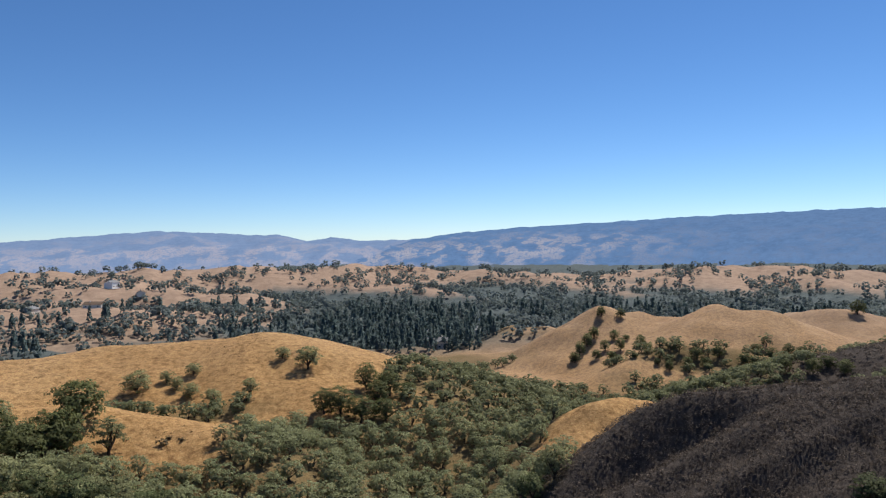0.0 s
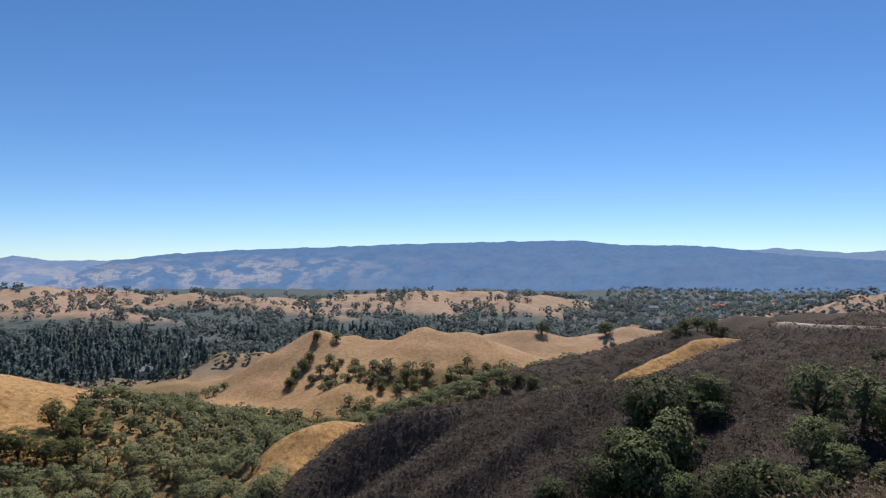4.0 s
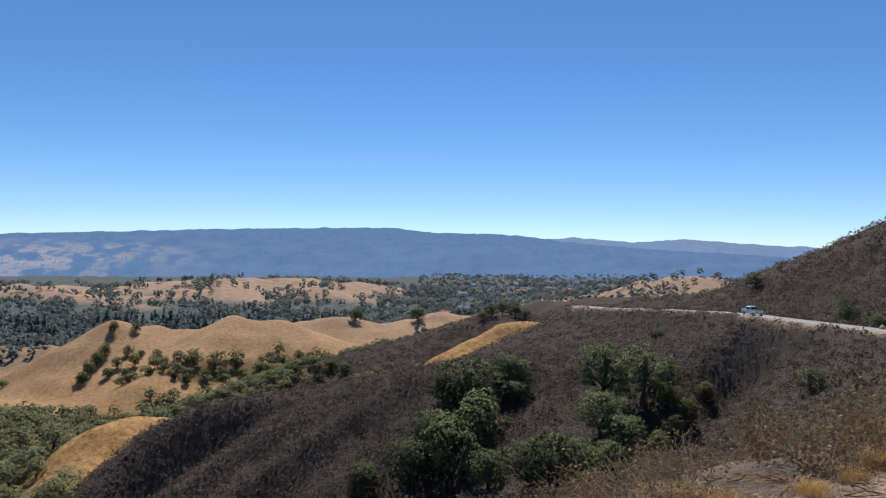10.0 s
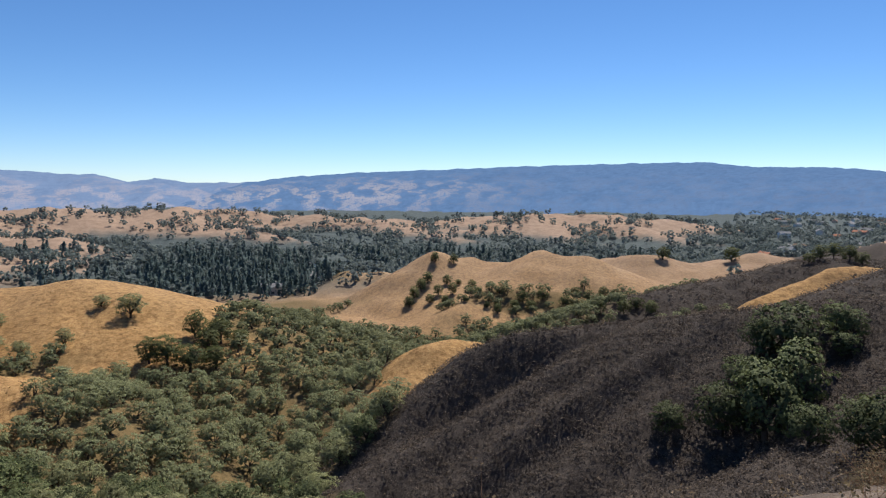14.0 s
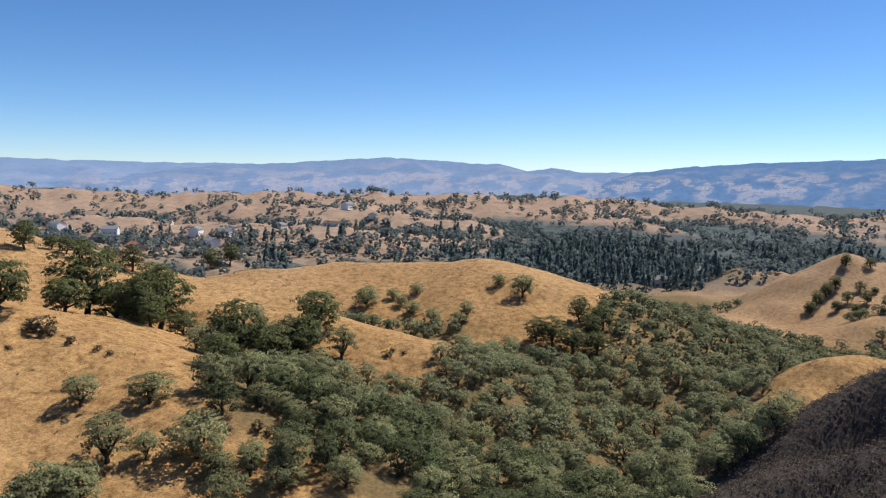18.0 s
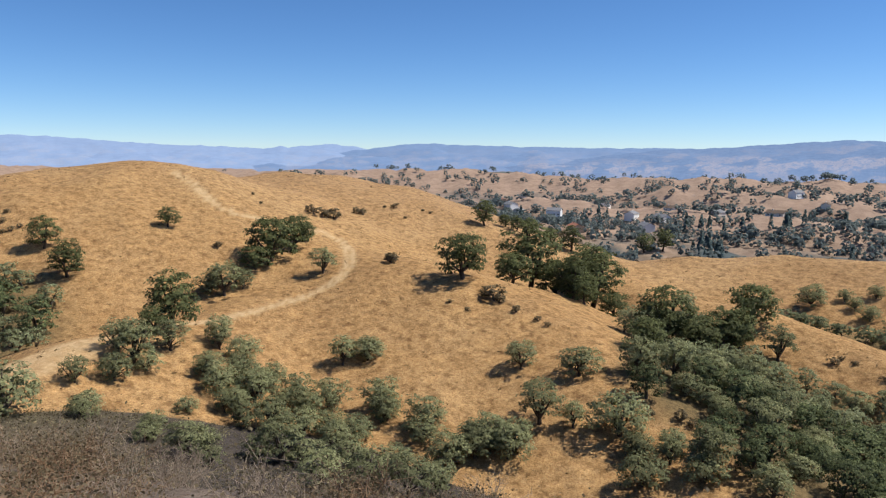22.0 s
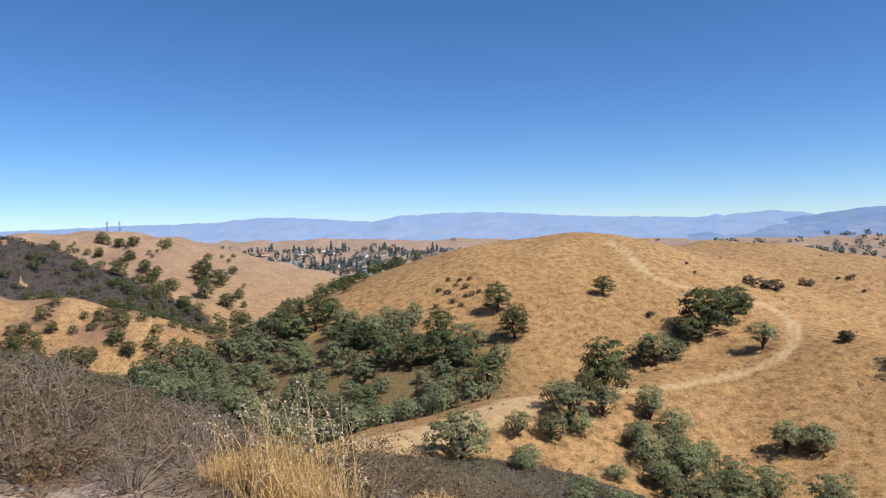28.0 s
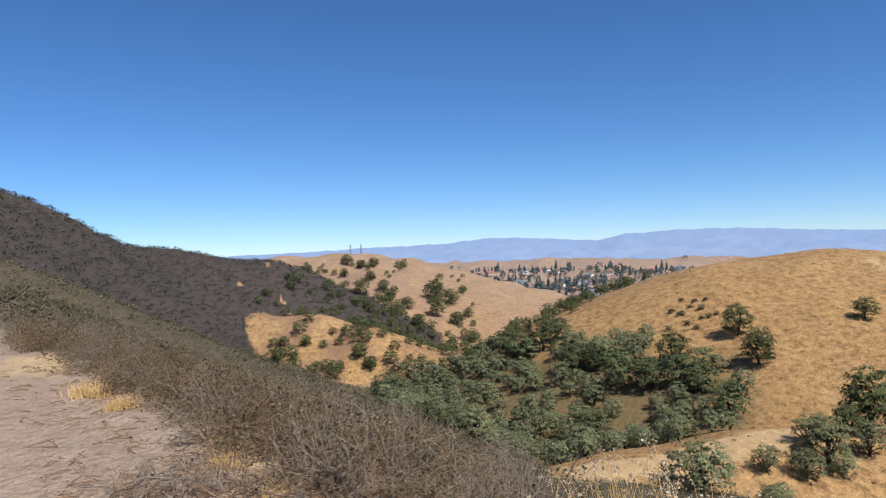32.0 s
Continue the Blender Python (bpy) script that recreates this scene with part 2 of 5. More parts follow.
# long yellow hill across the gully
ridge(0.34, 14, GRASS, (35.5, 285, -9.0), (33.7, 295, -8.2), (30.3, 305, -7.5), (23.7, 312, -7.2), (16.7, 312, -6.9), (13.7, 308, -6.6),
      (10.8, 295, -7.5), (6.6, 270, -10.2), (3.5, 255, -12), (0.2, 240, -13.6))
# small yellow spur with the great oak
ridge(0.42, 6, GRASS, (36.5, 255, -9.0), (32.5, 235, -10.3), (25.5, 216, -10.9), (21.5, 207, -12.1), (17.5, 196, -13.7), (15.2, 182, -16.5), (14, 172, -18.5))
# main yellow spur
ridge(0.36, 12, GRASS, (62, 255, -6.6), (57, 222, -7.7), (52, 206, -8.3), (48.5, 196, -9.3), (44.6, 183, -11.0), (41.6, 172, -12.5), (38.6, 162, -13.9),
      (36.1, 152, -15.5), (33.3, 142, -17.7), (29.3, 130, -20.2), (26, 120, -22.4))
ridge(0.30, 16, GRASS, (57, 222, -7.8), (54, 190, -11.2), (51, 165, -14.5), (50, 145, -18))
# two knolls
ridge(0.40, 34, GRASS, (80.6, 292, -2.8), (76.8, 298, -1.25), (73.7, 302, -0.75), (71.3, 304, -0.8), (68.8, 312, -1.6), (66.3, 330, -2.4))
ridge(0.36, 26, GRASS, (66.3, 330, -2.4), (63.8, 345, -1.95), (61.2, 350, -1.65), (58.6, 352, -1.65), (56, 345, -2.2), (51.7, 325, -4.0), (49.1, 315, -4.9), (45.2, 305, -5.9),
      (41, 292, -7.7), (37.5, 275, -9.2))
ridge(0.42, 14, GRASS, (80.6, 292, -2.8), (84.3, 275, -4.8), (87.7, 262, -6.2), (90.4, 250, -7.6), (91.5, 235, -9.4))
ridge(0.36, 10, GRASS, (73, 290, -2.5), (73.5, 250, -6.6), (73.5, 225, -9.6), (73, 205, -11.2))
# bench with the dirt road
ridge(0.36, 7, GRASS, (62, 195, -10.2), (67.4, 172, -12.1), (72, 158, -12.7), (76.1, 150, -13.2), (80.2, 140, -14.2), (84.9, 128, -15.6), (89, 118, -16.6))
# brushy nose under the overlook on the north side
ridge(0.38, 8, CHAP, (112, 40, -14), (104, 62, -17.2), (97, 84, -17.2), (89, 103, -17.0), (81, 107, -17.6), (75, 104, -19.4), (72, 100, -20.6), (68.5, 92, -23.2), (65, 86, -25.5))
# brushy flank on the north side
ridge(0.50, 7, CHAP, (150, 120, 9), (138, 118, 4), (130, 122, -0.9), (126.7, 132, -2.5), (123.2, 145, -3.6), (119.6, 156, -4.8), (115.7, 166, -6.4),
      (112.5, 176, -7.7), (109.2, 185, -8.9), (105.8, 193, -10.2), (103.6, 196, -12.0))
# dark ridge behind it
ridge(0.85, 14, CHAP, (150, 260, 13), (138, 280, 8.5), (129.8, 312, 5.3), (127.9, 318, 4.2), (124.9, 330, 2.7), (123.1, 338, 1.9), (120.9, 350, 1.5),
      (117.4, 365, 0.8), (113.4, 380, 0.4), (110.6, 388, -0.6), (107.2, 398, -2.0), (103.9, 405, -4.1), (101, 410, -6))
ridge(0.5, 5, GRASS, (114.5, 335, -4.0), (112.3, 322, -4.3), (109, 312, -4.3), (105.6, 302, -5.1), (102.3, 290, -7.3), (100, 278, -9.0))
ridge(0.5, 5, GRASS, (112.8, 318, -4.4), (112.4, 292, -6.6), (111.5, 270, -8.4))
# yellow hill to the north
ridge(0.34, 22, GRASS, (116, 600, -0.6), (111, 585, 0.2), (108, 575, 0.25), (104.6, 565, 0.0), (101.1, 560, -0.9), (97.7, 550, -1.9), (94.2, 540, -2.7),
      (90, 520, -4.3), (86.7, 505, -5.4), (84, 495, -6.5))
ridge(0.34, 12, GRASS, (101.1, 560, -0.9), (98, 480, -4.0), (95.5, 425, -6.2), (94, 395, -7.6))
ridge(0.36, 10, GRASS, (106, 570, -0.1), (104.6, 500, -2.3), (103.5, 450, -4.2), (101.5, 420, -6))
# belt of low hills across the valley
ridge(0.20, 34, GRASS, (62, 1500, -1.5), (53.2, 1500, -1.25), (49.1, 1480, -1.3), (44.6, 1450, -1.5), (38.7, 1400, -1.8), (32.4, 1350, -1.75), (26.8, 1300, -1.75), (19.2, 1280, -1.9),
      (14.3, 1300, -1.8), (9.7, 1320, -1.8), (3.7, 1330, -1.9), (-5, 1250, -2.6), (-11, 1200, -2.75), (-17.5, 1200, -2.3), (-24.7, 1200, -2.3), (-28.5, 1190, -2.6), (-33, 1180, -3.0), (-36, 1180, -3.6))
ridge(0.26, 18, GRASS, (32, 1000, -2.6), (27, 960, -2.9), (20.2, 900, -3.0), (14, 860, -4.1), (10, 800, -5.0))
ridge(0.26, 18, GRASS, (24, 1080, -2.3), (18, 930, -3.9), (13, 780, -5.2))
ridge(0.26, 18, GRASS, (44, 900, -3.2), (38, 850, -3.9), (31, 800, -4.4), (26, 720, -5.7))
ridge(0.26, 18, GRASS, (6, 1150, -2.8), (1.5, 1000, -3.8), (-2.5, 900, -4.6))
ridge(0.26, 18, GRASS, (-9, 1100, -3.2), (-12, 1000, -3.9), (-14.5, 920, -4.5))
ridge(0.26, 18, GRASS, (-18, 1120, -2.9), (-21.5, 1010, -3.7), (-24, 930, -4.3))
ridge(0.26, 18, GRASS, (-26, 1080, -3.1), (-29, 1000, -3.7), (-32, 950, -4.2))
ridge(0.20, 26, GRASS, (34, 800, -5.0), (30, 775, -4.5), (26, 755, -4.25), (21, 735, -4.5), (17, 715, -5.3))
ridge(0.20, 20, GRASS, (46, 700, -5.0), (40, 660, -5.4), (36, 640, -6.3))
# low hills to the north-east
ridge(0.16, 40, GRASS, (112, 2100, -0.25), (105, 2100, -0.3), (101.6, 2050, -0.8), (98.4, 2000, -0.75), (90.7, 2000, -0.75), (82.4, 2000, -0.95), (75, 1950, -1.2), (68.1, 1950, -1.4), (54.9, 1950, -1.4), (45.9, 1950, -1.5))
ridge(0.18, 30, GRASS, (104, 1350, -1.3), (98, 1350, -1.7), (92, 1350, -1.9), (86, 1320, -1.8), (80, 1300, -2.2))
ridge(0.22, 20, GRASS, (99, 800, -3.7), (95, 780, -4.2), (91, 760, -4.6), (87, 740, -5.1))
ridge(0.07, 60, GRASS, (104, 1150, -2.5), (100, 1150, -2.7), (90, 1150, -2.95), (80, 1150, -3.0), (70, 1150, -3.1))
ridge(0.30, 14, CHAP, (-41, 640, -4.4), (-44, 620, -3.7), (-47, 610, -3.4), (-50, 600, -3.2))
ridge(0.26, 16, GRASS, (-47.5, 900, -3.0), (-50, 880, -2.6), (-53, 870, -2.0), (-55, 870, -1.8), (-58, 880, -2.2), (-61, 900, -2.4))

# outer edge of the pull-out, from south to north
EDGE = np.array([(70, -38), (28, -9), (16, -1.5), (11, 1.6), (7.4, 2.8), (4.7, 2.6), (2.2, 2.2), (0, 1.9), (-2.4, 1.0), (-3.9, -0.1), (-5.3, -1.0), (-5.8, -1.8), (-6.0, -2.5), (-6.6, -3.2), (-7.4, -3.9), (-8.3, -4.9), (-9.7, -6.3), (-12.1, -8.6), (-15.5, -12.0), (-19.5, -16.8), (-40, -36), (-70, -58)], float)
# centre lines of the dirt track, the paved road and the far trail
TRACK = [(-264.0, 100.3, -6.2), (-254.3, 101.7, -8.9), (-239.7, 100.8, -12.9), (-231.1, 101.0, -16.0), (-223.3, 105.1, -18.7), (-218.9, 111.6, -20.5), (-214.6, 121.9, -23.3), (-212.9, 129.0, -24.8), (-209.5, 132.4, -26.6), (-200.5, 130.7, -28.3), (-181.6, 119.8, -28.6), (-172.1, 112.6, -30.2), (-166.8, 106.2, -32.0), (-165.5, 100.2, -33.8), (-163.9, 93.1, -35.1), (-161.6, 83.8, -35.7), (-159.1, 74.9, -35.9), (-154.8, 64.4, -35.5), (-150.7, 49.0, -34.2), (-144.7, 35.8, -33.5), (-141.7, 28.8, -34.0), (-135.1, 20.7, -34.5), (-130.9, 11.7, -34.9), (-128.6, 3.6, -35.1), (-127.5, -1.1, -35.5)]
ROAD = [spot(*p) for p in ((-90, 58, -3), (-80, 76, -5.0), (-74, 92, -5.3), (-68.3, 112, -5.2), (-64.4, 132, -5.0), (-60.1, 155, -4.65), (-58, 168, -4.45), (-55.9, 182, -4.35), (-52.3, 208, -4.3), (-50, 224, -4.3), (-47.7, 240, -4.3), (-46.3, 262, -4.2))]


# strips cleared of brush: a firebreak down the northern ridge and bare soil below it
CLEAR = [[spot(*p) for p in line] for line in (((112.9, 380, 0.2), (112.2, 362, -0.8), (111.4, 345, -2.0), (110.6, 330, -3.0)), ((114.6, 345, -2.6), (114.2, 335, -3.0)), ((-20.3, 262, -9.9), (-18.6, 258, -10)))]


APRON = [spot(*p) for p in ((89.0, 116, -17), (85, 126, -15.8), (80, 138, -14.5), (76.5, 146, -13.6))]


# rills that cut the dark slopes: depth, half width, line
RILLS = [(d * (0.5 if d > 20 else 0.34), w * 1.35, [spot(b, r, 0)[:2] for b, r in line]) for d, w, line in (
    (10.0, 4.0, ((-24.5, 166), (-19.6, 158), (-13.8, 149), (-7.5, 141), (-2.6, 134))),
    (7.0, 3.0, ((-20.8, 150), (-15.5, 140), (-10.6, 129), (-7.2, 122))),
    (7.0, 3.0, ((-29, 152), (-25.7, 143), (-19.7, 131), (-16.2, 125), (-12.9, 119))),
    (3.5, 3.0, ((-34, 150), (-30, 140), (-26, 129), (-22, 118))),
    (5.0, 4.0, ((-42, 158), (-37.5, 145), (-34, 130), (-31, 117))),
    (4.0, 3.5, ((-49, 158), (-44.5, 142), (-41, 124), (-39, 108))),
    (22.0, 6.5, ((-57.0, 142), (-55.7, 124), (-51.4, 107), (-49.0, 92), (-46, 80))),
    (4.0, 3.5, ((-62.5, 128), (-59.5, 112), (-56.0, 98), (-53, 86))))]


def along(px, py, line):
    """Distance to a polyline, height of its nearest point, and which side it lies on."""
    best, high, side = np.full(px.shape, 1e9), np.zeros(px.shape), np.zeros(px.shape)
    for p, q in zip(line[:-1], line[1:]):
        dx, dy = q[0] - p[0], q[1] - p[1]
        s = np.clip(((px - p[0]) * dx + (py - p[1]) * dy) / (dx * dx + dy * dy), 0, 1)
        d = np.hypot(px - p[0] - s * dx, py - p[1] - s * dy)
        near = d < best
        best = np.where(near, d, best)
        if len(p) > 2:
            high = np.where(near, p[2] + s * (q[2] - p[2]), high)
        side = np.where(near, np.sign(dx * (py - p[1]) - dy * (px - p[0])), side)
    return best, high, side


def waves(px, py, size, seed):
    """Soft rolling noise from a few crossed waves, about -1 to 1."""
    g = np.random.RandomState(seed)
    out = np.zeros(px.shape)
    for _ in range(7):
        a, k, ph = g.uniform(0, 6.283), 6.283 / (size * g.uniform(0.6, 1.7)), g.uniform(0, 6.283)
        out += np.sin(k * (px * math.cos(a) + py * math.sin(a)) + ph + 1.3 * np.sin(k * 0.6 * (py * math.cos(a) - px * math.sin(a)) + ph * 2))
    return out / 4.2


def land(px, py, roads=True):
    """Height, share of chaparral, share of bare grey dirt and of sandy track."""
    px, py = np.asarray(px, float), np.asarray(py, float)
    rr = np.hypot(px, py)
    soft = np.clip(rr * 0.0065, 0.5, 6.0)
    top = np.full(px.shape, BASE) + 3.0 * waves(px, py, 400, 5)
    acc, cov = np.ones(px.shape), np.zeros(px.shape)

    def add(hh, cover):
        nonlocal top, acc, cov
        m = np.maximum(top, hh)
        ea, eb = np.exp((top - m) / soft), np.exp((hh - m) / soft)
        acc, cov, top = acc * ea + eb, cov * ea + eb * cover, m

    for crest, slope, width, cover in RIDGES:
        best = np.full(px.shape, -1e9)
        for p, q in zip(crest[:-1], crest[1:]):
            dx, dy = q[0] - p[0], q[1] - p[1]
            s = np.clip(((px - p[0]) * dx + (py - p[1]) * dy) / (dx * dx + dy * dy), 0, 1)
            d = np.hypot(px - p[0] - s * dx, py - p[1] - s * dy)
            best = np.maximum(best, p[2] + s * (q[2] - p[2]) - slope * (np.sqrt(d * d + width * width) - width))
        add(best, cover)
    far, _, side = along(px, py, EDGE)
    out = np.where(side > 0, -far, far)          # beyond the edge: positive
    home = np.where(out > 0, -0.56 * (np.sqrt(out * out + 2.2) - 1.483), 0.02 * np.minimum(-out, 14) + 0.55 * np.maximum(-out - 14, 0) - 1.3 * np.maximum(rr - 45, 0))
    add(home, CHAP)
    h = top + soft * np.log(acc)
    h = h - soft * 0.25
    cov = cov / acc
    for line in CLEAR:
        cov = cov * np.clip((along(px, py, line)[0] + 0.5 - 1.9 * waves(px, py, 11, 33)) / 2.2, 0, 1)
    # folds and gullies
    fold = np.clip((rr - 30) / 120, 0, 1)
    h = h + fold * np.clip(rr / 300, 0.3, 2.2) * (1.1 * waves(px, py, 48, 11) + 0.55 * waves(px, py, 17, 12) * np.clip(cov + 0.3, 0, 1))
    for deep, wide, line in RILLS:
        h = h - deep * np.exp(-(along(px, py, line)[0] / wide) ** 2)
    knobs = 1 - np.abs(waves(px, py, 330, 13)) * 1.5 + 0.5 * waves(px, py, 110, 14)
    h = h + np.clip((rr - 650) / 200, 0, 1) * np.clip((h - BASE - 3) / 14, 0, 1) * 9.0 * (knobs - 0.6)
    h = h + np.clip(1 - rr / 60, 0, 1) * (0.05 * waves(px, py, 2.1, 21) + 0.025 * waves(px, py, 0.7, 22))
    dirt = np.clip(1 - (np.maximum(out, -40) + 0.3) / 0.7, 0, 1) * (rr < 90) * np.clip((14.5 + out) / 1.0, 0, 1)
    dirt = np.maximum(dirt, (out > 0) * 0.36 * np.clip(1.2 - (rr - 8) / 60, 0, 1) * np.clip(0.7 + 0.5 * waves(px, py, 3, 35), 0, 1))
    sand = np.zeros(px.shape)
    if not roads:
        return h, cov, dirt, sand
    for line, half, bank in ((TRACK, 1.15, 2.2), (ROAD, 3.4, 4.5)):
        d, z, _ = along(px, py, line)
        w = np.clip(1 - (d - half) / bank, 0, 1)
        w = w * w * (3 - 2 * w)
        h = h * (1 - w) + z * w
        edge = 0.5 * waves(px, py, 9, 31)
        lane = np.clip(1 - (d - half + 0.2 - edge) / 1.1, 0, 1)
        if half < 3:
            apron = np.clip(1 - (along(px, py, APRON)[0] - 3.5 - 2 * waves(px, py, 16, 36)) / 3, 0, 1)
            sand = np.maximum(lane * np.clip(1.0 - 0.75 * np.exp(-(d / 0.45) ** 2), 0, 0.85), apron * 0.75 * np.clip(0.75 + 0.4 * waves(px, py, 5, 34), 0, 1))
        else:
            dirt = np.maximum(dirt, lane)
    return h, cov, dirt, sand

# ---------------------------------------------------------------- the ground, one sheet to the horizon


def mesh_object(name, verts, faces, material, parent=None, smooth=False):
    me = bpy.data.meshes.new(name)
    me.from_pydata(verts.tolist() if hasattr(verts, "tolist") else verts, [], faces.tolist() if hasattr(faces, "tolist") else faces)
    me.materials.append(material)
    if smooth:
        me.polygons.foreach_set("use_smooth", [True] * len(me.polygons))
    ob = new(name, me)
    if parent:
        ob.parent = parent
    return ob


def quads(rows, cols, wrap=False):
    i, j = np.meshgrid(np.arange(rows - 1), np.arange(cols if wrap else cols - 1), indexing="ij")
    j2 = (j + 1) % cols
    return np.stack([i * cols + j, i * cols + j2, (i + 1) * cols + j2, (i + 1) * cols + j], -1).reshape(-1, 4)


# outline of the closed oak wood in the gully below the overlook, and the bare yellow toe beyond it
GULLY_WOOD = [(-125, 182), (-112, 184), (-92, 176), (-79, 172), (-62, 168), (-52, 167), (-57, 187), (-54, 225), (-48, 227), (-34, 235), (-20, 241), (-8, 237), (0, 246), (-6, 262), (-26, 265), (-15, 290),
              (30, 300), (34, 230), (30, 180), (24, 152), (13, 147), (5, 141), (9, 124), (12, 116), (-12, 104), (-48, 102), (-55, 112), (-70, 112), (-86, 120), (-98, 140)]
TOE = [spot(-15.5, 216, 0), spot(-11.7, 204, 0), spot(-9.6, 190, 0)]


def inside(px, py, ring_):
    """Signed distance to a closed outline, positive within it."""
    edge = along(px, py, ring_ + ring_[:1])[0]
    odd = np.zeros(np.shape(px), bool)
    for (ax, ay), (bx, by) in zip(ring_, ring_[1:] + ring_[:1]):
        odd ^= ((ay > py) != (by > py)) & (px < (bx - ax) * (py - ay) / (by - ay + 1e-9) + ax)
    return np.where(odd, edge, -edge)


def wooded(px, py):
    """Where the oak wood closes over the ground, 0 to 1."""
    b, r = np.degrees(np.arctan2(-px, py)), np.hypot(px, py)
    out = np.clip(0.5 + (inside(px, py, GULLY_WOOD) + 2.5 * waves(px, py, 22, 75)) / 6, 0, 1)
    for bear, rng, rb, rr in WOODS:
        out = np.maximum(out, np.clip(1.9 - 1.7 * np.hypot((b - bear) / rb, (r - rng) / rr) + 0.3 * waves(px, py, 30, 75), 0, 1))
    return out * np.clip((along(px, py, TOE)[0] - 9) / 4, 0, 1)


# stretches of oak wood farther off: bearing, range, half width in degrees, half depth in metres
WOODS = ((-4, 270, 9, 50), (-9, 320, 9, 60), (20, 246, 8, 8), (99, 225, 8, 50), (91, 200, 9, 40), (83, 190, 7, 28), (99, 168, 6, 26), (92, 172, 7, 22), (-17, 330, 10, 55), (-26, 390, 6, 45), (-20, 408, 9, 14), (-33, 300, 4, 16),
         (1, 610, 12, 90), (3, 460, 9, 60))

bear = np.radians(np.concatenate([np.arange(-78, 138, 0.3), np.arange(138, 282, 4.0)]))
ring = np.concatenate([[0.01, 0.4, 0.8], np.exp(np.linspace(math.log(1.2), math.log(55), 120)), np.exp(np.linspace(math.log(55), math.log(720), 215))[1:],
                       np.exp(np.linspace(math.log(720), math.log(4900), 70))[1:]])
RG, BG = np.meshgrid(ring, bear, indexing="ij")
GX, GY = -RG * np.sin(BG), RG * np.cos(BG)
GX, GY = GX + 0.3 * np.exp(-RG / 8), GY - 0.5 * np.exp(-RG / 8)
GZ, GC, GD, GS = land(GX, GY)
for ox_, oy_, wide_ in ((-14.3, -11.36, 1.2), (-15.47, -12.93, 0.9), (-8.2, -4.54, 0.5), (-7.55, -4.0, 0.4), (-8.85, -5.12, 0.35)):          # yellow subsoil laid bare on the brink
    GS = np.maximum(GS, 0.9 * np.clip(1.6 - 1.2 * np.hypot(GX - ox_, GY - oy_) / wide_ + 0.5 * waves(GX, GY, 0.8, 91), 0, 1))
BD = np.degrees(BG)
# where the ground takes the wooded, haze-tinted valley colour
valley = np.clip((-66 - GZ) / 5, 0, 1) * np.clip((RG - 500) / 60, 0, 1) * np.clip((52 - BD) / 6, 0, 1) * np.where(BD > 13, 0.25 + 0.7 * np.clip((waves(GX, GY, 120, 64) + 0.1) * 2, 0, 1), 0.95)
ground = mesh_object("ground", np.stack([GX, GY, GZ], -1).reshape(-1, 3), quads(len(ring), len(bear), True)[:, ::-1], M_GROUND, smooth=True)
# pale follows range only and carries the painted haze of the grass
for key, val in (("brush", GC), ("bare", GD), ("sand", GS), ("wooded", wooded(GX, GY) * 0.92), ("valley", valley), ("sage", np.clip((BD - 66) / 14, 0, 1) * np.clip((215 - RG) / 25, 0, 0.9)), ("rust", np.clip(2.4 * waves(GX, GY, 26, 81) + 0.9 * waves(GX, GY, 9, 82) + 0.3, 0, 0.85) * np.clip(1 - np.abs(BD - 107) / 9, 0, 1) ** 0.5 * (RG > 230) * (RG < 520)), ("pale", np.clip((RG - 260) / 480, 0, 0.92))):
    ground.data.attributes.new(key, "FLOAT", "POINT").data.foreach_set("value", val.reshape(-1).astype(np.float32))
tagged(ground, "dry golden grass hills, dark chaparral slopes and a bare dirt pull-out", "ground", kind="structure")

# ---------------------------------------------------------------- far ranges in the blue distance, beyond the valley


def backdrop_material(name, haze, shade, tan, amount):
    """Far range: haze of miles of air put into colour and glow over lit slopes, with wooded and bare stretches."""
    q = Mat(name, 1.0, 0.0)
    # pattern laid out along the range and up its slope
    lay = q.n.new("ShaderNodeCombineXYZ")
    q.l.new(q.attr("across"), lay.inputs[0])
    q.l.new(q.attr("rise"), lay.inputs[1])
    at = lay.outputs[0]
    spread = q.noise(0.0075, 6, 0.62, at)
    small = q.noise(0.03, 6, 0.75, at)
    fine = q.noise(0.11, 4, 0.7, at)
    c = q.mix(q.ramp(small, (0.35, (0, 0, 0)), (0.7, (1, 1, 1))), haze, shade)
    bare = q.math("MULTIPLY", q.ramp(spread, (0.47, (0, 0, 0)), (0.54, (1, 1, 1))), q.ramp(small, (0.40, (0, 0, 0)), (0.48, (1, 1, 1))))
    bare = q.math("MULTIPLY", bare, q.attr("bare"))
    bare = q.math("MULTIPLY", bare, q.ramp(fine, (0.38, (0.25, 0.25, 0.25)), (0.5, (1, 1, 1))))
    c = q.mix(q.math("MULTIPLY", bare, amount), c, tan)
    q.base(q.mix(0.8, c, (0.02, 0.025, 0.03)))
    # the slope emits its own haze-tinted colour
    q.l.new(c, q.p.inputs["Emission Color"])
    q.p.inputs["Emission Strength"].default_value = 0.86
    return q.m


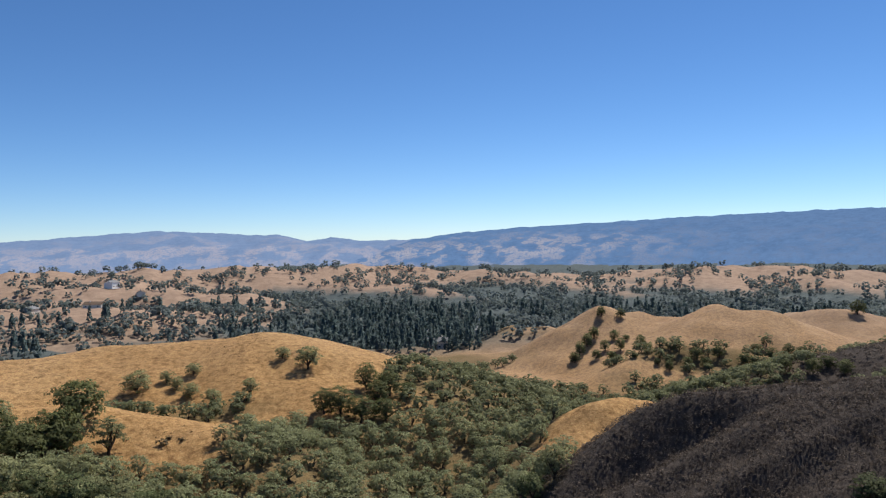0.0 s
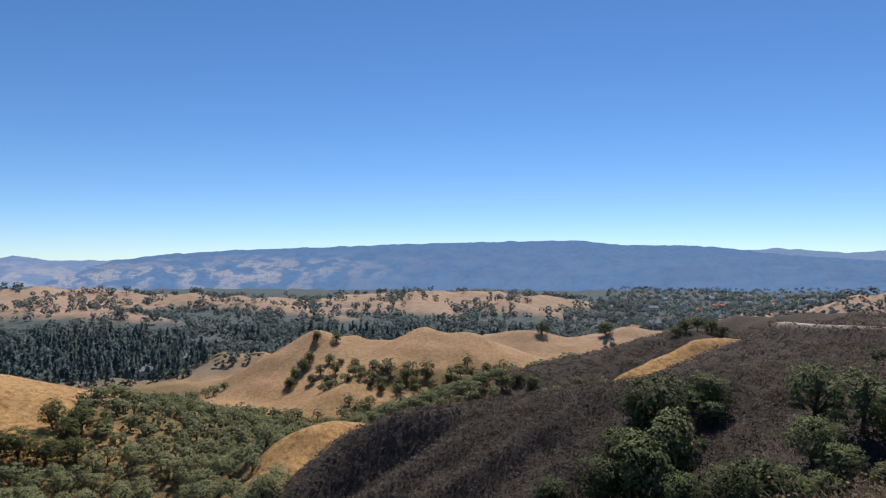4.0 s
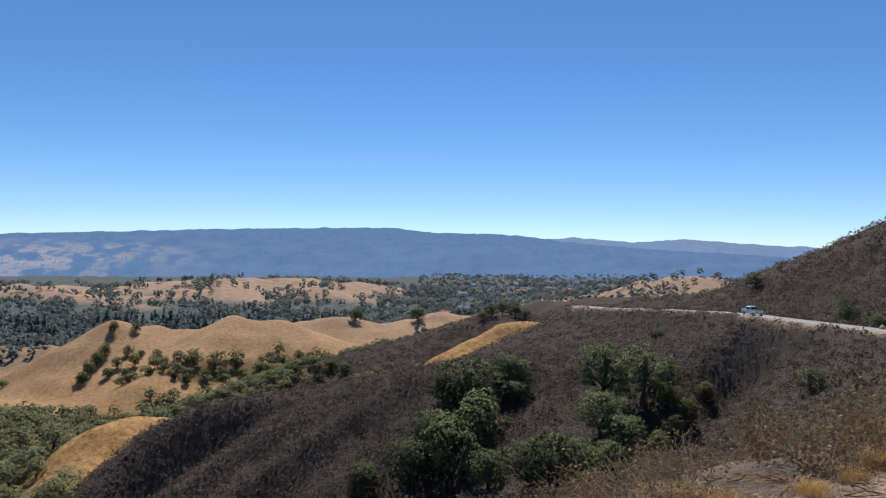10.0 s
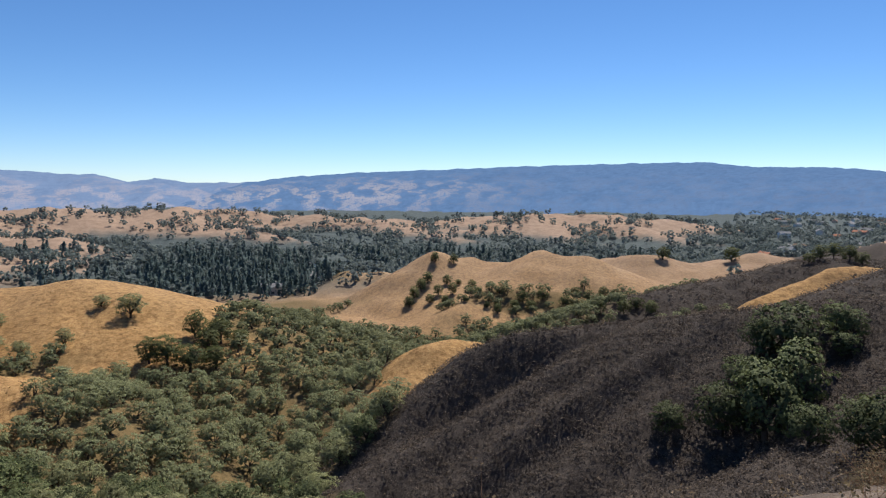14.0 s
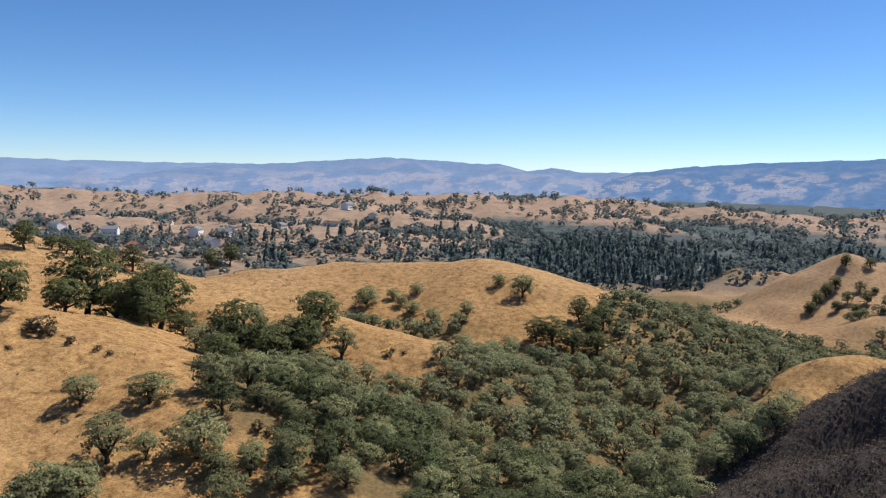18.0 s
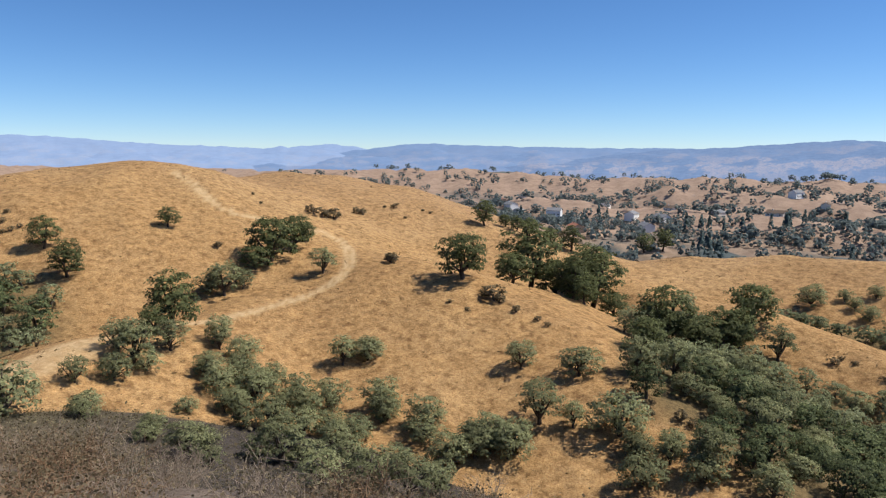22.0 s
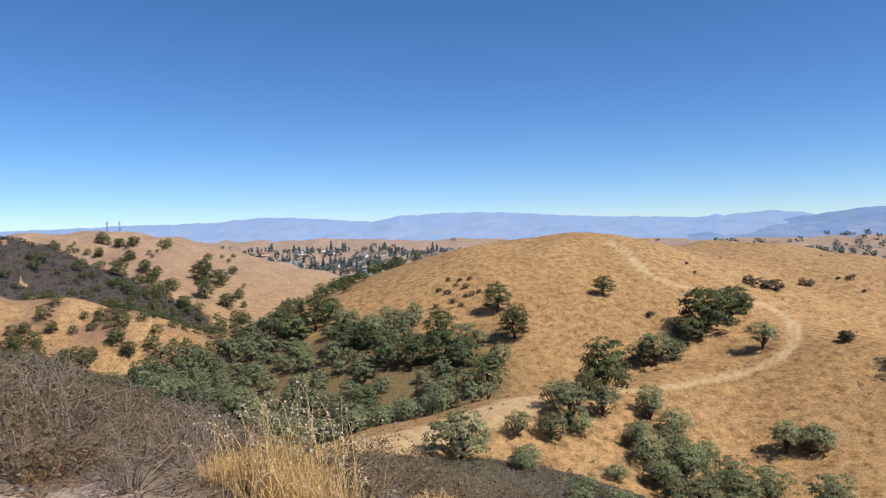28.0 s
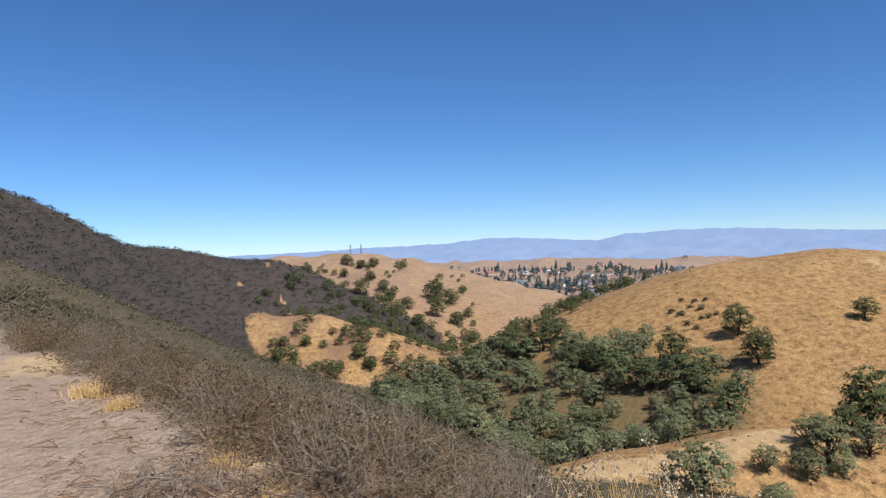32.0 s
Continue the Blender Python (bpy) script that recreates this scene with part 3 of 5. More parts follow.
def far_range(label, rise, material, bare_to, *crest):
    """A long range: crest line, evenly falling front, broken by side spurs."""
    pts = np.array(crest, float)
    bb = np.arange(pts[:, 0].min(), pts[:, 0].max() + 0.01, 0.2)
    o = np.argsort(pts[:, 0])
    rng, dip = np.interp(bb, pts[o, 0], pts[o, 1]), np.interp(bb, pts[o, 0], pts[o, 2])
    steps = np.linspace(0, 1, 40)
    V, A, U = [], [], []
    for k, s in enumerate(steps):
        r = rng * (1 - s * rise)
        a = np.radians(bb)
        x, y = -r * np.sin(a), r * np.cos(a)
        crest_z = EYE + rng * np.tan(np.radians(dip + 0.05 * waves(bb * 40, bb * 0 + 7, 70, 41) + 0.02 * waves(bb * 40, bb * 0, 14, 42)))
        foot = -86.0
        f = (1 - s) ** 1.15
        z = foot + (crest_z - foot) * f + 4 * s * (1 - s) * (30 * waves(x, y, 460, 43) + 12 * waves(x, y, 150, 44))
        V.append(np.stack([x, y, z], -1))
        U.append((bb * 65.0, (z + 0.5 * bb * 65.0 / 9) * 4.2))
        A.append(np.clip(1.15 - np.abs(s - 0.62) * 2.2, 0.0, 1.0) * np.clip((bb - bare_to[0]) / bare_to[1], bare_to[2], 1))
    V = np.array(V)
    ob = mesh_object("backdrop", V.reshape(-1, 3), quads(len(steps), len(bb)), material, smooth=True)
    ob.data.attributes.new("bare", "FLOAT", "POINT").data.foreach_set("value", np.array(A).reshape(-1).astype(np.float32))
    for n, key in enumerate(("across", "rise")):
        ob.data.attributes.new(key, "FLOAT", "POINT").data.foreach_set("value", np.array([u[n] for u in U]).reshape(-1).astype(np.float32))
    return tagged(ob, label, "mountain range", kind="structure")


# blue of the air put into each colour, paler the farther the range
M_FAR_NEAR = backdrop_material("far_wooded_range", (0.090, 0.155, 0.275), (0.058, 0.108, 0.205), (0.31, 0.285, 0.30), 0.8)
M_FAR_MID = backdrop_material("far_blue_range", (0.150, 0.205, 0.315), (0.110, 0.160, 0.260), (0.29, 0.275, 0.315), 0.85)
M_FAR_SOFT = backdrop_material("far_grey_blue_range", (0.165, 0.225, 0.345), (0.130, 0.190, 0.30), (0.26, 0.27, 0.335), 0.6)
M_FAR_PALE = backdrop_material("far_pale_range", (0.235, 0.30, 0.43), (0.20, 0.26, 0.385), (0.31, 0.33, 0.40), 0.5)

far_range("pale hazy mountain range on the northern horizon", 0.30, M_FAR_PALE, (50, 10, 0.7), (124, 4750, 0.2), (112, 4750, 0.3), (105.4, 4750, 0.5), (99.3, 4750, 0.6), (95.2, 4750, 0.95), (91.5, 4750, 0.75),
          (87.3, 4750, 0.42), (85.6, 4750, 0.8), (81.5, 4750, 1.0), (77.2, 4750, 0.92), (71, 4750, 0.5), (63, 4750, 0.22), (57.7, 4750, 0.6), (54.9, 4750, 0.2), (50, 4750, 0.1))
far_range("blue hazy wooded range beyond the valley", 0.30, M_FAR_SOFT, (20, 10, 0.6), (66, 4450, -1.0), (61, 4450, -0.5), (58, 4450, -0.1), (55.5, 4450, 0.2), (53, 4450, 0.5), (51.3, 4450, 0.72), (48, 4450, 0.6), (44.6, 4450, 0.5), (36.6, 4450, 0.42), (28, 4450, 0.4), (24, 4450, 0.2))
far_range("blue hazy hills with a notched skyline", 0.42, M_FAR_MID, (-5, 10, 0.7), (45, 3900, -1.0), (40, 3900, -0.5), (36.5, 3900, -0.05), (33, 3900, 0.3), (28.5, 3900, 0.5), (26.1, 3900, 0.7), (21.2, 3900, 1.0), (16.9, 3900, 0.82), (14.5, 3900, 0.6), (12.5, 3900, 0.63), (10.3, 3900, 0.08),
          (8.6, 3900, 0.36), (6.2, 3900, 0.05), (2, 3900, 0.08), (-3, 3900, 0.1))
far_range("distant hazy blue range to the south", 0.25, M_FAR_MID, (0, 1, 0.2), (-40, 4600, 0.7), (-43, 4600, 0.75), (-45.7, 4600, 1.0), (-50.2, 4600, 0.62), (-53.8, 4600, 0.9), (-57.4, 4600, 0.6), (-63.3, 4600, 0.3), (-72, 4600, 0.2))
far_range("long dark-blue hazy wooded ridge with bare tan patches", 0.46, M_FAR_NEAR, (-22, 14, 0.12), (8, 3700, -0.7), (4, 3700, -0.2), (1.5, 3700, 0.15), (-0.7, 3700, 0.5), (-6.6, 3700, 0.88), (-12.5, 3700, 1.12), (-21.2, 3700, 1.45), (-27.8, 3700, 1.58), (-32, 3700, 1.62),
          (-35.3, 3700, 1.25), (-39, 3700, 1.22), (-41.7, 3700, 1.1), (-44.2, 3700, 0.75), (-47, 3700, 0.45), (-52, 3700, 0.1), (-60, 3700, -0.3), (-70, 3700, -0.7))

# ---------------------------------------------------------------- plants


def fast_mesh(name, verts, quads_, material, smooth=False, normals=None):
    """A mesh of quads straight from arrays."""
    me = bpy.data.meshes.new(name)
    n = len(quads_)
    me.vertices.add(len(verts))
    me.vertices.foreach_set("co", np.ascontiguousarray(verts, np.float32).reshape(-1))
    me.loops.add(4 * n)
    me.loops.foreach_set("vertex_index", np.ascontiguousarray(quads_, np.int32).reshape(-1))
    me.polygons.add(n)
    me.polygons.foreach_set("loop_start", np.arange(0, 4 * n, 4, dtype=np.int32))
    if smooth or normals is not None:
        me.polygons.foreach_set("use_smooth", np.ones(n, bool))
    me.update(calc_edges=True)
    if normals is not None:
        me.attributes.new("custom_normal", "FLOAT_VECTOR", "POINT").data.foreach_set("vector", np.ascontiguousarray(normals, np.float32).reshape(-1))
    me.materials.append(material)
    return me


def tube(points, radii, sides=6):
    """Tapered tube along a line of points."""
    points = np.array(points, float)
    V = []
    for k, p in enumerate(points):
        d = points[min(k + 1, len(points) - 1)] - points[max(k - 1, 0)]
        d = d / (np.linalg.norm(d) + 1e-9)
        u = np.cross(d, (0.31, 0.95, 0.05) if abs(d[2]) > 0.5 else (0, 0, 1))
        u = u / np.linalg.norm(u)
        v = np.cross(d, u)
        a = np.linspace(0, 2 * math.pi, sides, endpoint=False)
        V.append(p + radii[k] * (np.cos(a)[:, None] * u + np.sin(a)[:, None] * v))
    return np.concatenate(V), quads(len(points), sides, True)


def join(parts):
    V, Q, off = [], [], 0
    for v, q in parts:
        V.append(v)
        Q.append(q + off)
        off += len(v)
    return np.concatenate(V), np.concatenate(Q)


def leaves(g, centres, normals, size, lean=0.7):
    """One small bent quad for each centre, roughly facing its normal."""
    n = len(centres)
    nn = normals + g.normal(0, lean, (n, 3))
    nn /= np.linalg.norm(nn, axis=1)[:, None] + 1e-9
    u = np.cross(nn, g.normal(0, 1, (n, 3)))
    u /= np.linalg.norm(u, axis=1)[:, None] + 1e-9
    v = np.cross(nn, u)
    s = (size * g.uniform(0.6, 1.35, n))[:, None]
    k = g.uniform(0.45, 0.9, n)[:, None]
    V = np.stack([centres - u * s * 0.5, centres - v * s * k * 0.5 + nn * s * 0.12, centres + u * s * 0.5, centres + v * s * k * 0.5 + nn * s * 0.12], 1)
    return V.reshape(-1, 3), np.arange(4 * n).reshape(n, 4)


def crown_normals(V, Q, rough=0.7, up=0.35):
    """Normals that follow the rounded crown, roughened by the single leaves."""
    mid = np.array((0, 0, V[:, 2].min() + 0.25 * np.ptp(V[:, 2])))
    d = (V - mid) * (1, 1, 1.2)
    d /= np.linalg.norm(d, axis=1)[:, None] + 1e-9
    q = V[Q]
    n = np.cross(q[:, 2] - q[:, 0], q[:, 3] - q[:, 1])
    n /= np.linalg.norm(n, axis=1)[:, None] + 1e-9
    acc = np.zeros_like(V)
    for k in range(4):
        np.add.at(acc, Q[:, k], n)
    acc /= np.linalg.norm(acc, axis=1)[:, None] + 1e-9
    acc *= np.where((acc * d).sum(1) < 0, -1.0, 1.0)[:, None]
    d = d + acc * rough + (0, 0, up)
    return d / (np.linalg.norm(d, axis=1)[:, None] + 1e-9)


def oak_shape(seed, height=0.75, spread=1.0, clumps=44, per=28, leaf=0.047, gaps=0.0, low=0.10, limbs=6):
    """Arrays for an oak whose crown is 1 wide: (trunk and limbs), (leaves)."""
    g = np.random.RandomState(seed)
    C = []
    for k in range(clumps):
        up = 1 - 1.62 * (k + 0.5) / clumps            # 1 at the top, -0.62 at the skirt
        a = 2.39996 * k + g.uniform(-0.5, 0.5)
        lob = 1 + 0.16 * math.sin(2 * a + seed) + 0.12 * math.sin(3 * a + 2.1 * seed)
        q = g.uniform(0.66, 1.02) if g.rand() < 0.82 else g.uniform(0.2, 0.6)
        rad = 0.385 * math.sqrt(max(0.0, 1 - up * up)) * q * lob * spread
        half = height * (0.95 - low) / 2
        z = height * 0.95 - half + half * up * q * (1.0 if up > 0 else 1.3)
        C.append((rad * math.cos(a), rad * math.sin(a), max(z, height * low)))
    C = np.array(C)
    if gaps:
        C = C[g.rand(len(C)) > gaps]
    mid = np.array((0, 0, height * 0.45))
    L, N = [], []
    for c in C:
        r = g.uniform(0.075, 0.13)
        d = g.normal(0, 1, (per, 3))
        d /= np.linalg.norm(d, axis=1)[:, None]
        d[:, 2] = np.where(d[:, 2] < -0.15, -d[:, 2] * 0.8, d[:, 2])
        L.append(c + d * r * (1, 1, 0.72) * g.uniform(0.5, 1.08, per)[:, None])
        out = (c - mid) / (np.linalg.norm(c - mid) + 1e-6)
        N.append(d * 0.7 + out * 0.5 + (0, 0, 0.25))
    crown = leaves(g, np.concatenate(L), np.concatenate(N), leaf, 0.32)
    fork = height * g.uniform(0.12, 0.18)
    lean = g.normal(0, 0.03, 2)
    wood = [tube([(0, 0, -0.06), (lean[0] * 0.5, lean[1] * 0.5, fork * 0.5), (lean[0], lean[1], fork)], [0.046, 0.034, 0.032], 7)]
    for c in C[g.permutation(len(C))[:limbs]]:
        a = np.array((lean[0], lean[1], fork * g.uniform(0.8, 1.05)))
        m1 = a + (c - a) * 0.38 + g.normal(0, 0.022, 3)
        m2 = a + (c - a) * 0.72 + g.normal(0, 0.025, 3) + (0, 0, 0.02)
        wood.append(tube([a, m1, m2, c], [0.024, 0.016, 0.010, 0.004], 5))
    return join(wood), crown


def wood_material(name, dark, light):
    q = Mat(name, 0.9, 0.1)
    return q.base(q.ramp(q.noise(14, 5, 0.7, None, (1, 1, 0.25)), (0.3, dark), (0.7, light))).bump(q.noise(30, 4), 0.6, 0.02).m


M_BARK = wood_material("oak_bark", (0.035, 0.027, 0.02), (0.13, 0.105, 0.08))
M_DENSE = leaf_material("evergreen_oak_leaves", (0.070, 0.080, 0.033), (0.168, 0.180, 0.070), 0.08, 0.35)
M_OPEN = leaf_material("blue_oak_leaves", (0.150, 0.158, 0.078), (0.325, 0.330, 0.162), 0.11, 0.4)
M_ROUND = leaf_material("gully_oak_leaves", (0.056, 0.070, 0.032), (0.152, 0.174, 0.072), 0.14, 0.25)
M_WOOD = leaf_material("oak_wood_leaves", (0.125, 0.138, 0.072), (0.275, 0.288, 0.150), 0.10, 0.42)
# the next two have distance haze mixed into the leaf colour, bluer and lighter
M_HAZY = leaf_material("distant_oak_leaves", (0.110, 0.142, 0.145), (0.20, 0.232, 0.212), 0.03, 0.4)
M_CONIFER_HAZY = leaf_material("conifer_needles", (0.062, 0.095, 0.100), (0.125, 0.165, 0.155), 0.03, 0.38)

KINDS = {}
for kind_name, mat, specs in (
        ("dense", M_DENSE, [dict(height=0.84, clumps=88, per=36, leaf=0.043, low=0.0), dict(height=0.92, clumps=90, per=36, leaf=0.043, low=0.0), dict(height=0.76, clumps=86, per=36, leaf=0.043, low=0.0), dict(height=0.98, spread=0.95, clumps=90, per=36, leaf=0.043, low=0.0)]),
        ("open", M_OPEN, [dict(height=0.72, clumps=76, per=32, leaf=0.043, gaps=0.12, low=0.05, limbs=12), dict(height=0.66, clumps=76, per=32, leaf=0.043, gaps=0.08, low=0.02, limbs=11), dict(height=0.80, clumps=78, per=32, leaf=0.043, gaps=0.15, low=0.10, limbs=13),
                          dict(height=0.70, clumps=78, per=32, leaf=0.043, gaps=0.05, low=0.0, limbs=11), dict(height=0.86, spread=0.9, clumps=78, per=32, leaf=0.043, gaps=0.16, low=0.16, limbs=13)]),
        ("round", M_ROUND, [dict(height=0.84, clumps=76, per=32, leaf=0.045, low=0.0), dict(height=0.98, clumps=78, per=32, leaf=0.045, low=0.0), dict(height=0.78, clumps=74, per=32, leaf=0.045, low=0.0)])):
    KINDS[kind_name] = []
    for k, spec in enumerate(specs):
        (wv, wq), (cv, cq) = oak_shape(len(KINDS) * 31 + k * 7 + 3, **spec)
        KINDS[kind_name].append((fast_mesh("trunk", wv, wq, M_BARK, True), fast_mesh("crown", cv, cq, mat, normals=crown_normals(cv, cq))))
M_BUSH = leaf_material("coyote_brush_leaves", (0.10, 0.080, 0.042), (0.23, 0.175, 0.10))
KINDS["bush"] = []
for k in range(3):
    (wv, wq), (cv, cq) = oak_shape(150 + k, height=0.45 + 0.06 * k, clumps=22, per=18, leaf=0.09, low=0.0, limbs=6)
    KINDS["bush"].append((fast_mesh("stem", wv, wq, M_BARK, True), fast_mesh("foliage", cv, cq, M_BUSH, normals=crown_normals(cv, cq))))
DENSE, OPEN, ROUND, BUSH = "dense", "open", "round", "bush"
TREES = []          # places already taken: x, y, crown width
rnd = random.Random(4)


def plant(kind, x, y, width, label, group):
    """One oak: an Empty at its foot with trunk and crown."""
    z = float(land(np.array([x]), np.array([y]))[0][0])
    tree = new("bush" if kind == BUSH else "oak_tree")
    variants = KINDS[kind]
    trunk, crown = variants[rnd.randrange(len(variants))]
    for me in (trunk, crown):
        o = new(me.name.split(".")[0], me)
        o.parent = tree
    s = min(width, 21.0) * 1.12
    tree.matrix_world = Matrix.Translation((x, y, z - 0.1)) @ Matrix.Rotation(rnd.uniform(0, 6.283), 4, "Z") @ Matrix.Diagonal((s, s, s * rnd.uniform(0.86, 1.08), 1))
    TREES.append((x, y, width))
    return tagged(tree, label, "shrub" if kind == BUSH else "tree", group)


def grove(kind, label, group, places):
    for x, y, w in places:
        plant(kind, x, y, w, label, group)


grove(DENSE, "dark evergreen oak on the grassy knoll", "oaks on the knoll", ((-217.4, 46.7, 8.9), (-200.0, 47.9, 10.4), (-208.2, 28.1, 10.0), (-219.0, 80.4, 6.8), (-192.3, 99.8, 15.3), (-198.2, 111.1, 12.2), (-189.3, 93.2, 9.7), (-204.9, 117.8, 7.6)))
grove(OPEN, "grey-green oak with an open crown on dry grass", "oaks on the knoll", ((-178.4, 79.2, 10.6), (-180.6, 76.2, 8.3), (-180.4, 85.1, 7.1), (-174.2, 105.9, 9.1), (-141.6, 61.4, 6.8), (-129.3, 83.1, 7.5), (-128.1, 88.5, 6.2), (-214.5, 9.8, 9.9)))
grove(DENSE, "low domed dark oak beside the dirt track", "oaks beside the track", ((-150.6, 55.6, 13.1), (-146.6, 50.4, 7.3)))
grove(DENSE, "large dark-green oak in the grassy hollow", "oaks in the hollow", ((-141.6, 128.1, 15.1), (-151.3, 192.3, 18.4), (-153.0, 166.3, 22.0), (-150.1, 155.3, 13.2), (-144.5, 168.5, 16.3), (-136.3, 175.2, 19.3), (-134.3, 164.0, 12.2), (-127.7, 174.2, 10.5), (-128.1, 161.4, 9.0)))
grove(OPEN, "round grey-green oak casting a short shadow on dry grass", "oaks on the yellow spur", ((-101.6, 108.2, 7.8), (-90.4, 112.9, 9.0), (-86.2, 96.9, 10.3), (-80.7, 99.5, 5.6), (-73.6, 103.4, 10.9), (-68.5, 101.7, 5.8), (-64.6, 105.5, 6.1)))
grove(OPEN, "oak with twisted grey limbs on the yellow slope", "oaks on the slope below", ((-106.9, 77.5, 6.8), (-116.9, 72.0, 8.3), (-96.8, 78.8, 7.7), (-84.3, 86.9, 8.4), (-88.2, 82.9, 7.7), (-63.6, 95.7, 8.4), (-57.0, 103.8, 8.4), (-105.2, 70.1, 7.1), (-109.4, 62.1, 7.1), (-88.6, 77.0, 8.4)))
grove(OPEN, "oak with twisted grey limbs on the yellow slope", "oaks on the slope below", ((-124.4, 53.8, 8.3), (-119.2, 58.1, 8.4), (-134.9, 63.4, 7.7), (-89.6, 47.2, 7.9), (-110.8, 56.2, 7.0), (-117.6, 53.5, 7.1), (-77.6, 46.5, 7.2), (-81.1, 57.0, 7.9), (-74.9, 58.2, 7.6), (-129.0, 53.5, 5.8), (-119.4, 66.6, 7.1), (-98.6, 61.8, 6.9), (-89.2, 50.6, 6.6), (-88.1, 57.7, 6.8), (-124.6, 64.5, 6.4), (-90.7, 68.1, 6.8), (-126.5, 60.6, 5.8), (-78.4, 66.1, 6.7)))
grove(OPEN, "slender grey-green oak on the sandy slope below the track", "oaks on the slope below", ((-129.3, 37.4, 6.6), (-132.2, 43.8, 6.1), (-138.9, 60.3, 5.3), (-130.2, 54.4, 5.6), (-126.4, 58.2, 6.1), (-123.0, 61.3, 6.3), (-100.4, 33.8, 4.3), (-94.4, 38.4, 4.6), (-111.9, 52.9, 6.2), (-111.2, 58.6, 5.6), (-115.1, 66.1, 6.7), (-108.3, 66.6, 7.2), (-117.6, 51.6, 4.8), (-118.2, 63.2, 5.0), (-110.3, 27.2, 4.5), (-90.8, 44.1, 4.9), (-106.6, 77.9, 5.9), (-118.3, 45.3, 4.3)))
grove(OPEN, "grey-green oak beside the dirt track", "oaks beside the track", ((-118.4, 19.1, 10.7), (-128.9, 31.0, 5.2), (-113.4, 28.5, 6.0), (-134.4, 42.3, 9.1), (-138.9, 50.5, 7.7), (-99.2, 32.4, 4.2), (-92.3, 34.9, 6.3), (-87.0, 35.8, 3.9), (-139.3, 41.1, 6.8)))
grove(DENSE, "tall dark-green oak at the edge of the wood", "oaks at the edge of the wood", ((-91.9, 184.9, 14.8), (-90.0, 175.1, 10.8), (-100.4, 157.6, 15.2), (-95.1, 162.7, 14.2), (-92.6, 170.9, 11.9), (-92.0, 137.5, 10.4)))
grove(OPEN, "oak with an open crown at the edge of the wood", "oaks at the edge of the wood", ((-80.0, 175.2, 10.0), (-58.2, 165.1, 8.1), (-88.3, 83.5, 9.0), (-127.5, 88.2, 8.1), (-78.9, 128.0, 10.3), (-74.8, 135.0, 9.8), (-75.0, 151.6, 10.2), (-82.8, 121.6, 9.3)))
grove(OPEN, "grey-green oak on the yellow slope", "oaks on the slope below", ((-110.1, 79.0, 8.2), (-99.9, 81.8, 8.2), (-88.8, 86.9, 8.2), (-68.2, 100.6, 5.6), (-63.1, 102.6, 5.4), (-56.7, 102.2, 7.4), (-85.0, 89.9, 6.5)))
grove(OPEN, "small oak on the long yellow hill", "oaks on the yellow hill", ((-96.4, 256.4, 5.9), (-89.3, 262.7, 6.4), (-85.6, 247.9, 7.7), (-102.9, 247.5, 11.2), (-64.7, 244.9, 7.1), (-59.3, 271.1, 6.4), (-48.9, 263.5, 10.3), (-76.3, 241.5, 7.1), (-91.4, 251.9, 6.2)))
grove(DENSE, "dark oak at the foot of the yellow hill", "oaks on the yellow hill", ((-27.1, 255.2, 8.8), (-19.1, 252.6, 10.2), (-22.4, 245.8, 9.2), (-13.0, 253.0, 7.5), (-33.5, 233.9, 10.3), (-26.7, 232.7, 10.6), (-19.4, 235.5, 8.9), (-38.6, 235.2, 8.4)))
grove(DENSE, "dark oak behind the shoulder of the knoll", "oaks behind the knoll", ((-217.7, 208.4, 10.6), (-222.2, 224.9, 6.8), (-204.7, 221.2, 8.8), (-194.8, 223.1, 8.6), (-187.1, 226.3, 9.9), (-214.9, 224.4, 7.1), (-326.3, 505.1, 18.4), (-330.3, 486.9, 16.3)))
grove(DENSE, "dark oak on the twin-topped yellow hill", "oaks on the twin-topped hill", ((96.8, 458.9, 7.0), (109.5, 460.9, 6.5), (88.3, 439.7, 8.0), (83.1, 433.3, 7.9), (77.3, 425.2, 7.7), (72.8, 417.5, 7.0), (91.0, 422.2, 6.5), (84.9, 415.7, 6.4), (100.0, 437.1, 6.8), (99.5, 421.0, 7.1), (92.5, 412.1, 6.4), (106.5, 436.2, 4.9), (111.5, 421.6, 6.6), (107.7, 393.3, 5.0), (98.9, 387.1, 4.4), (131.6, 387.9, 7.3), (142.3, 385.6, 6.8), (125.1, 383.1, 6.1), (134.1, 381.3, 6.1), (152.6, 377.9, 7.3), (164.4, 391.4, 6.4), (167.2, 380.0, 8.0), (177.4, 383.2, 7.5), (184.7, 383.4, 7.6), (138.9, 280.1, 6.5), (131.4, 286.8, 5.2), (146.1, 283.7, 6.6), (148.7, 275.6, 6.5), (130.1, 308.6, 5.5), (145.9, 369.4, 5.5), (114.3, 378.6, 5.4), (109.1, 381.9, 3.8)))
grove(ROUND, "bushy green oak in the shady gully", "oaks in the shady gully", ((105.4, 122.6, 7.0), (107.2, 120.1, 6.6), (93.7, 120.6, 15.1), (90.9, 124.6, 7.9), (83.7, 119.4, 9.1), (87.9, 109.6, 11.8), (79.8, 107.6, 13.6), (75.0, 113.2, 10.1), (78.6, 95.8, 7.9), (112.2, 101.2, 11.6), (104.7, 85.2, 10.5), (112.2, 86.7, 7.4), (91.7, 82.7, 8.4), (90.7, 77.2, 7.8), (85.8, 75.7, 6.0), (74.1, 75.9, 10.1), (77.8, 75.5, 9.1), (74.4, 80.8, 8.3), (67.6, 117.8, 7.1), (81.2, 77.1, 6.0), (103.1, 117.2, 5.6)))
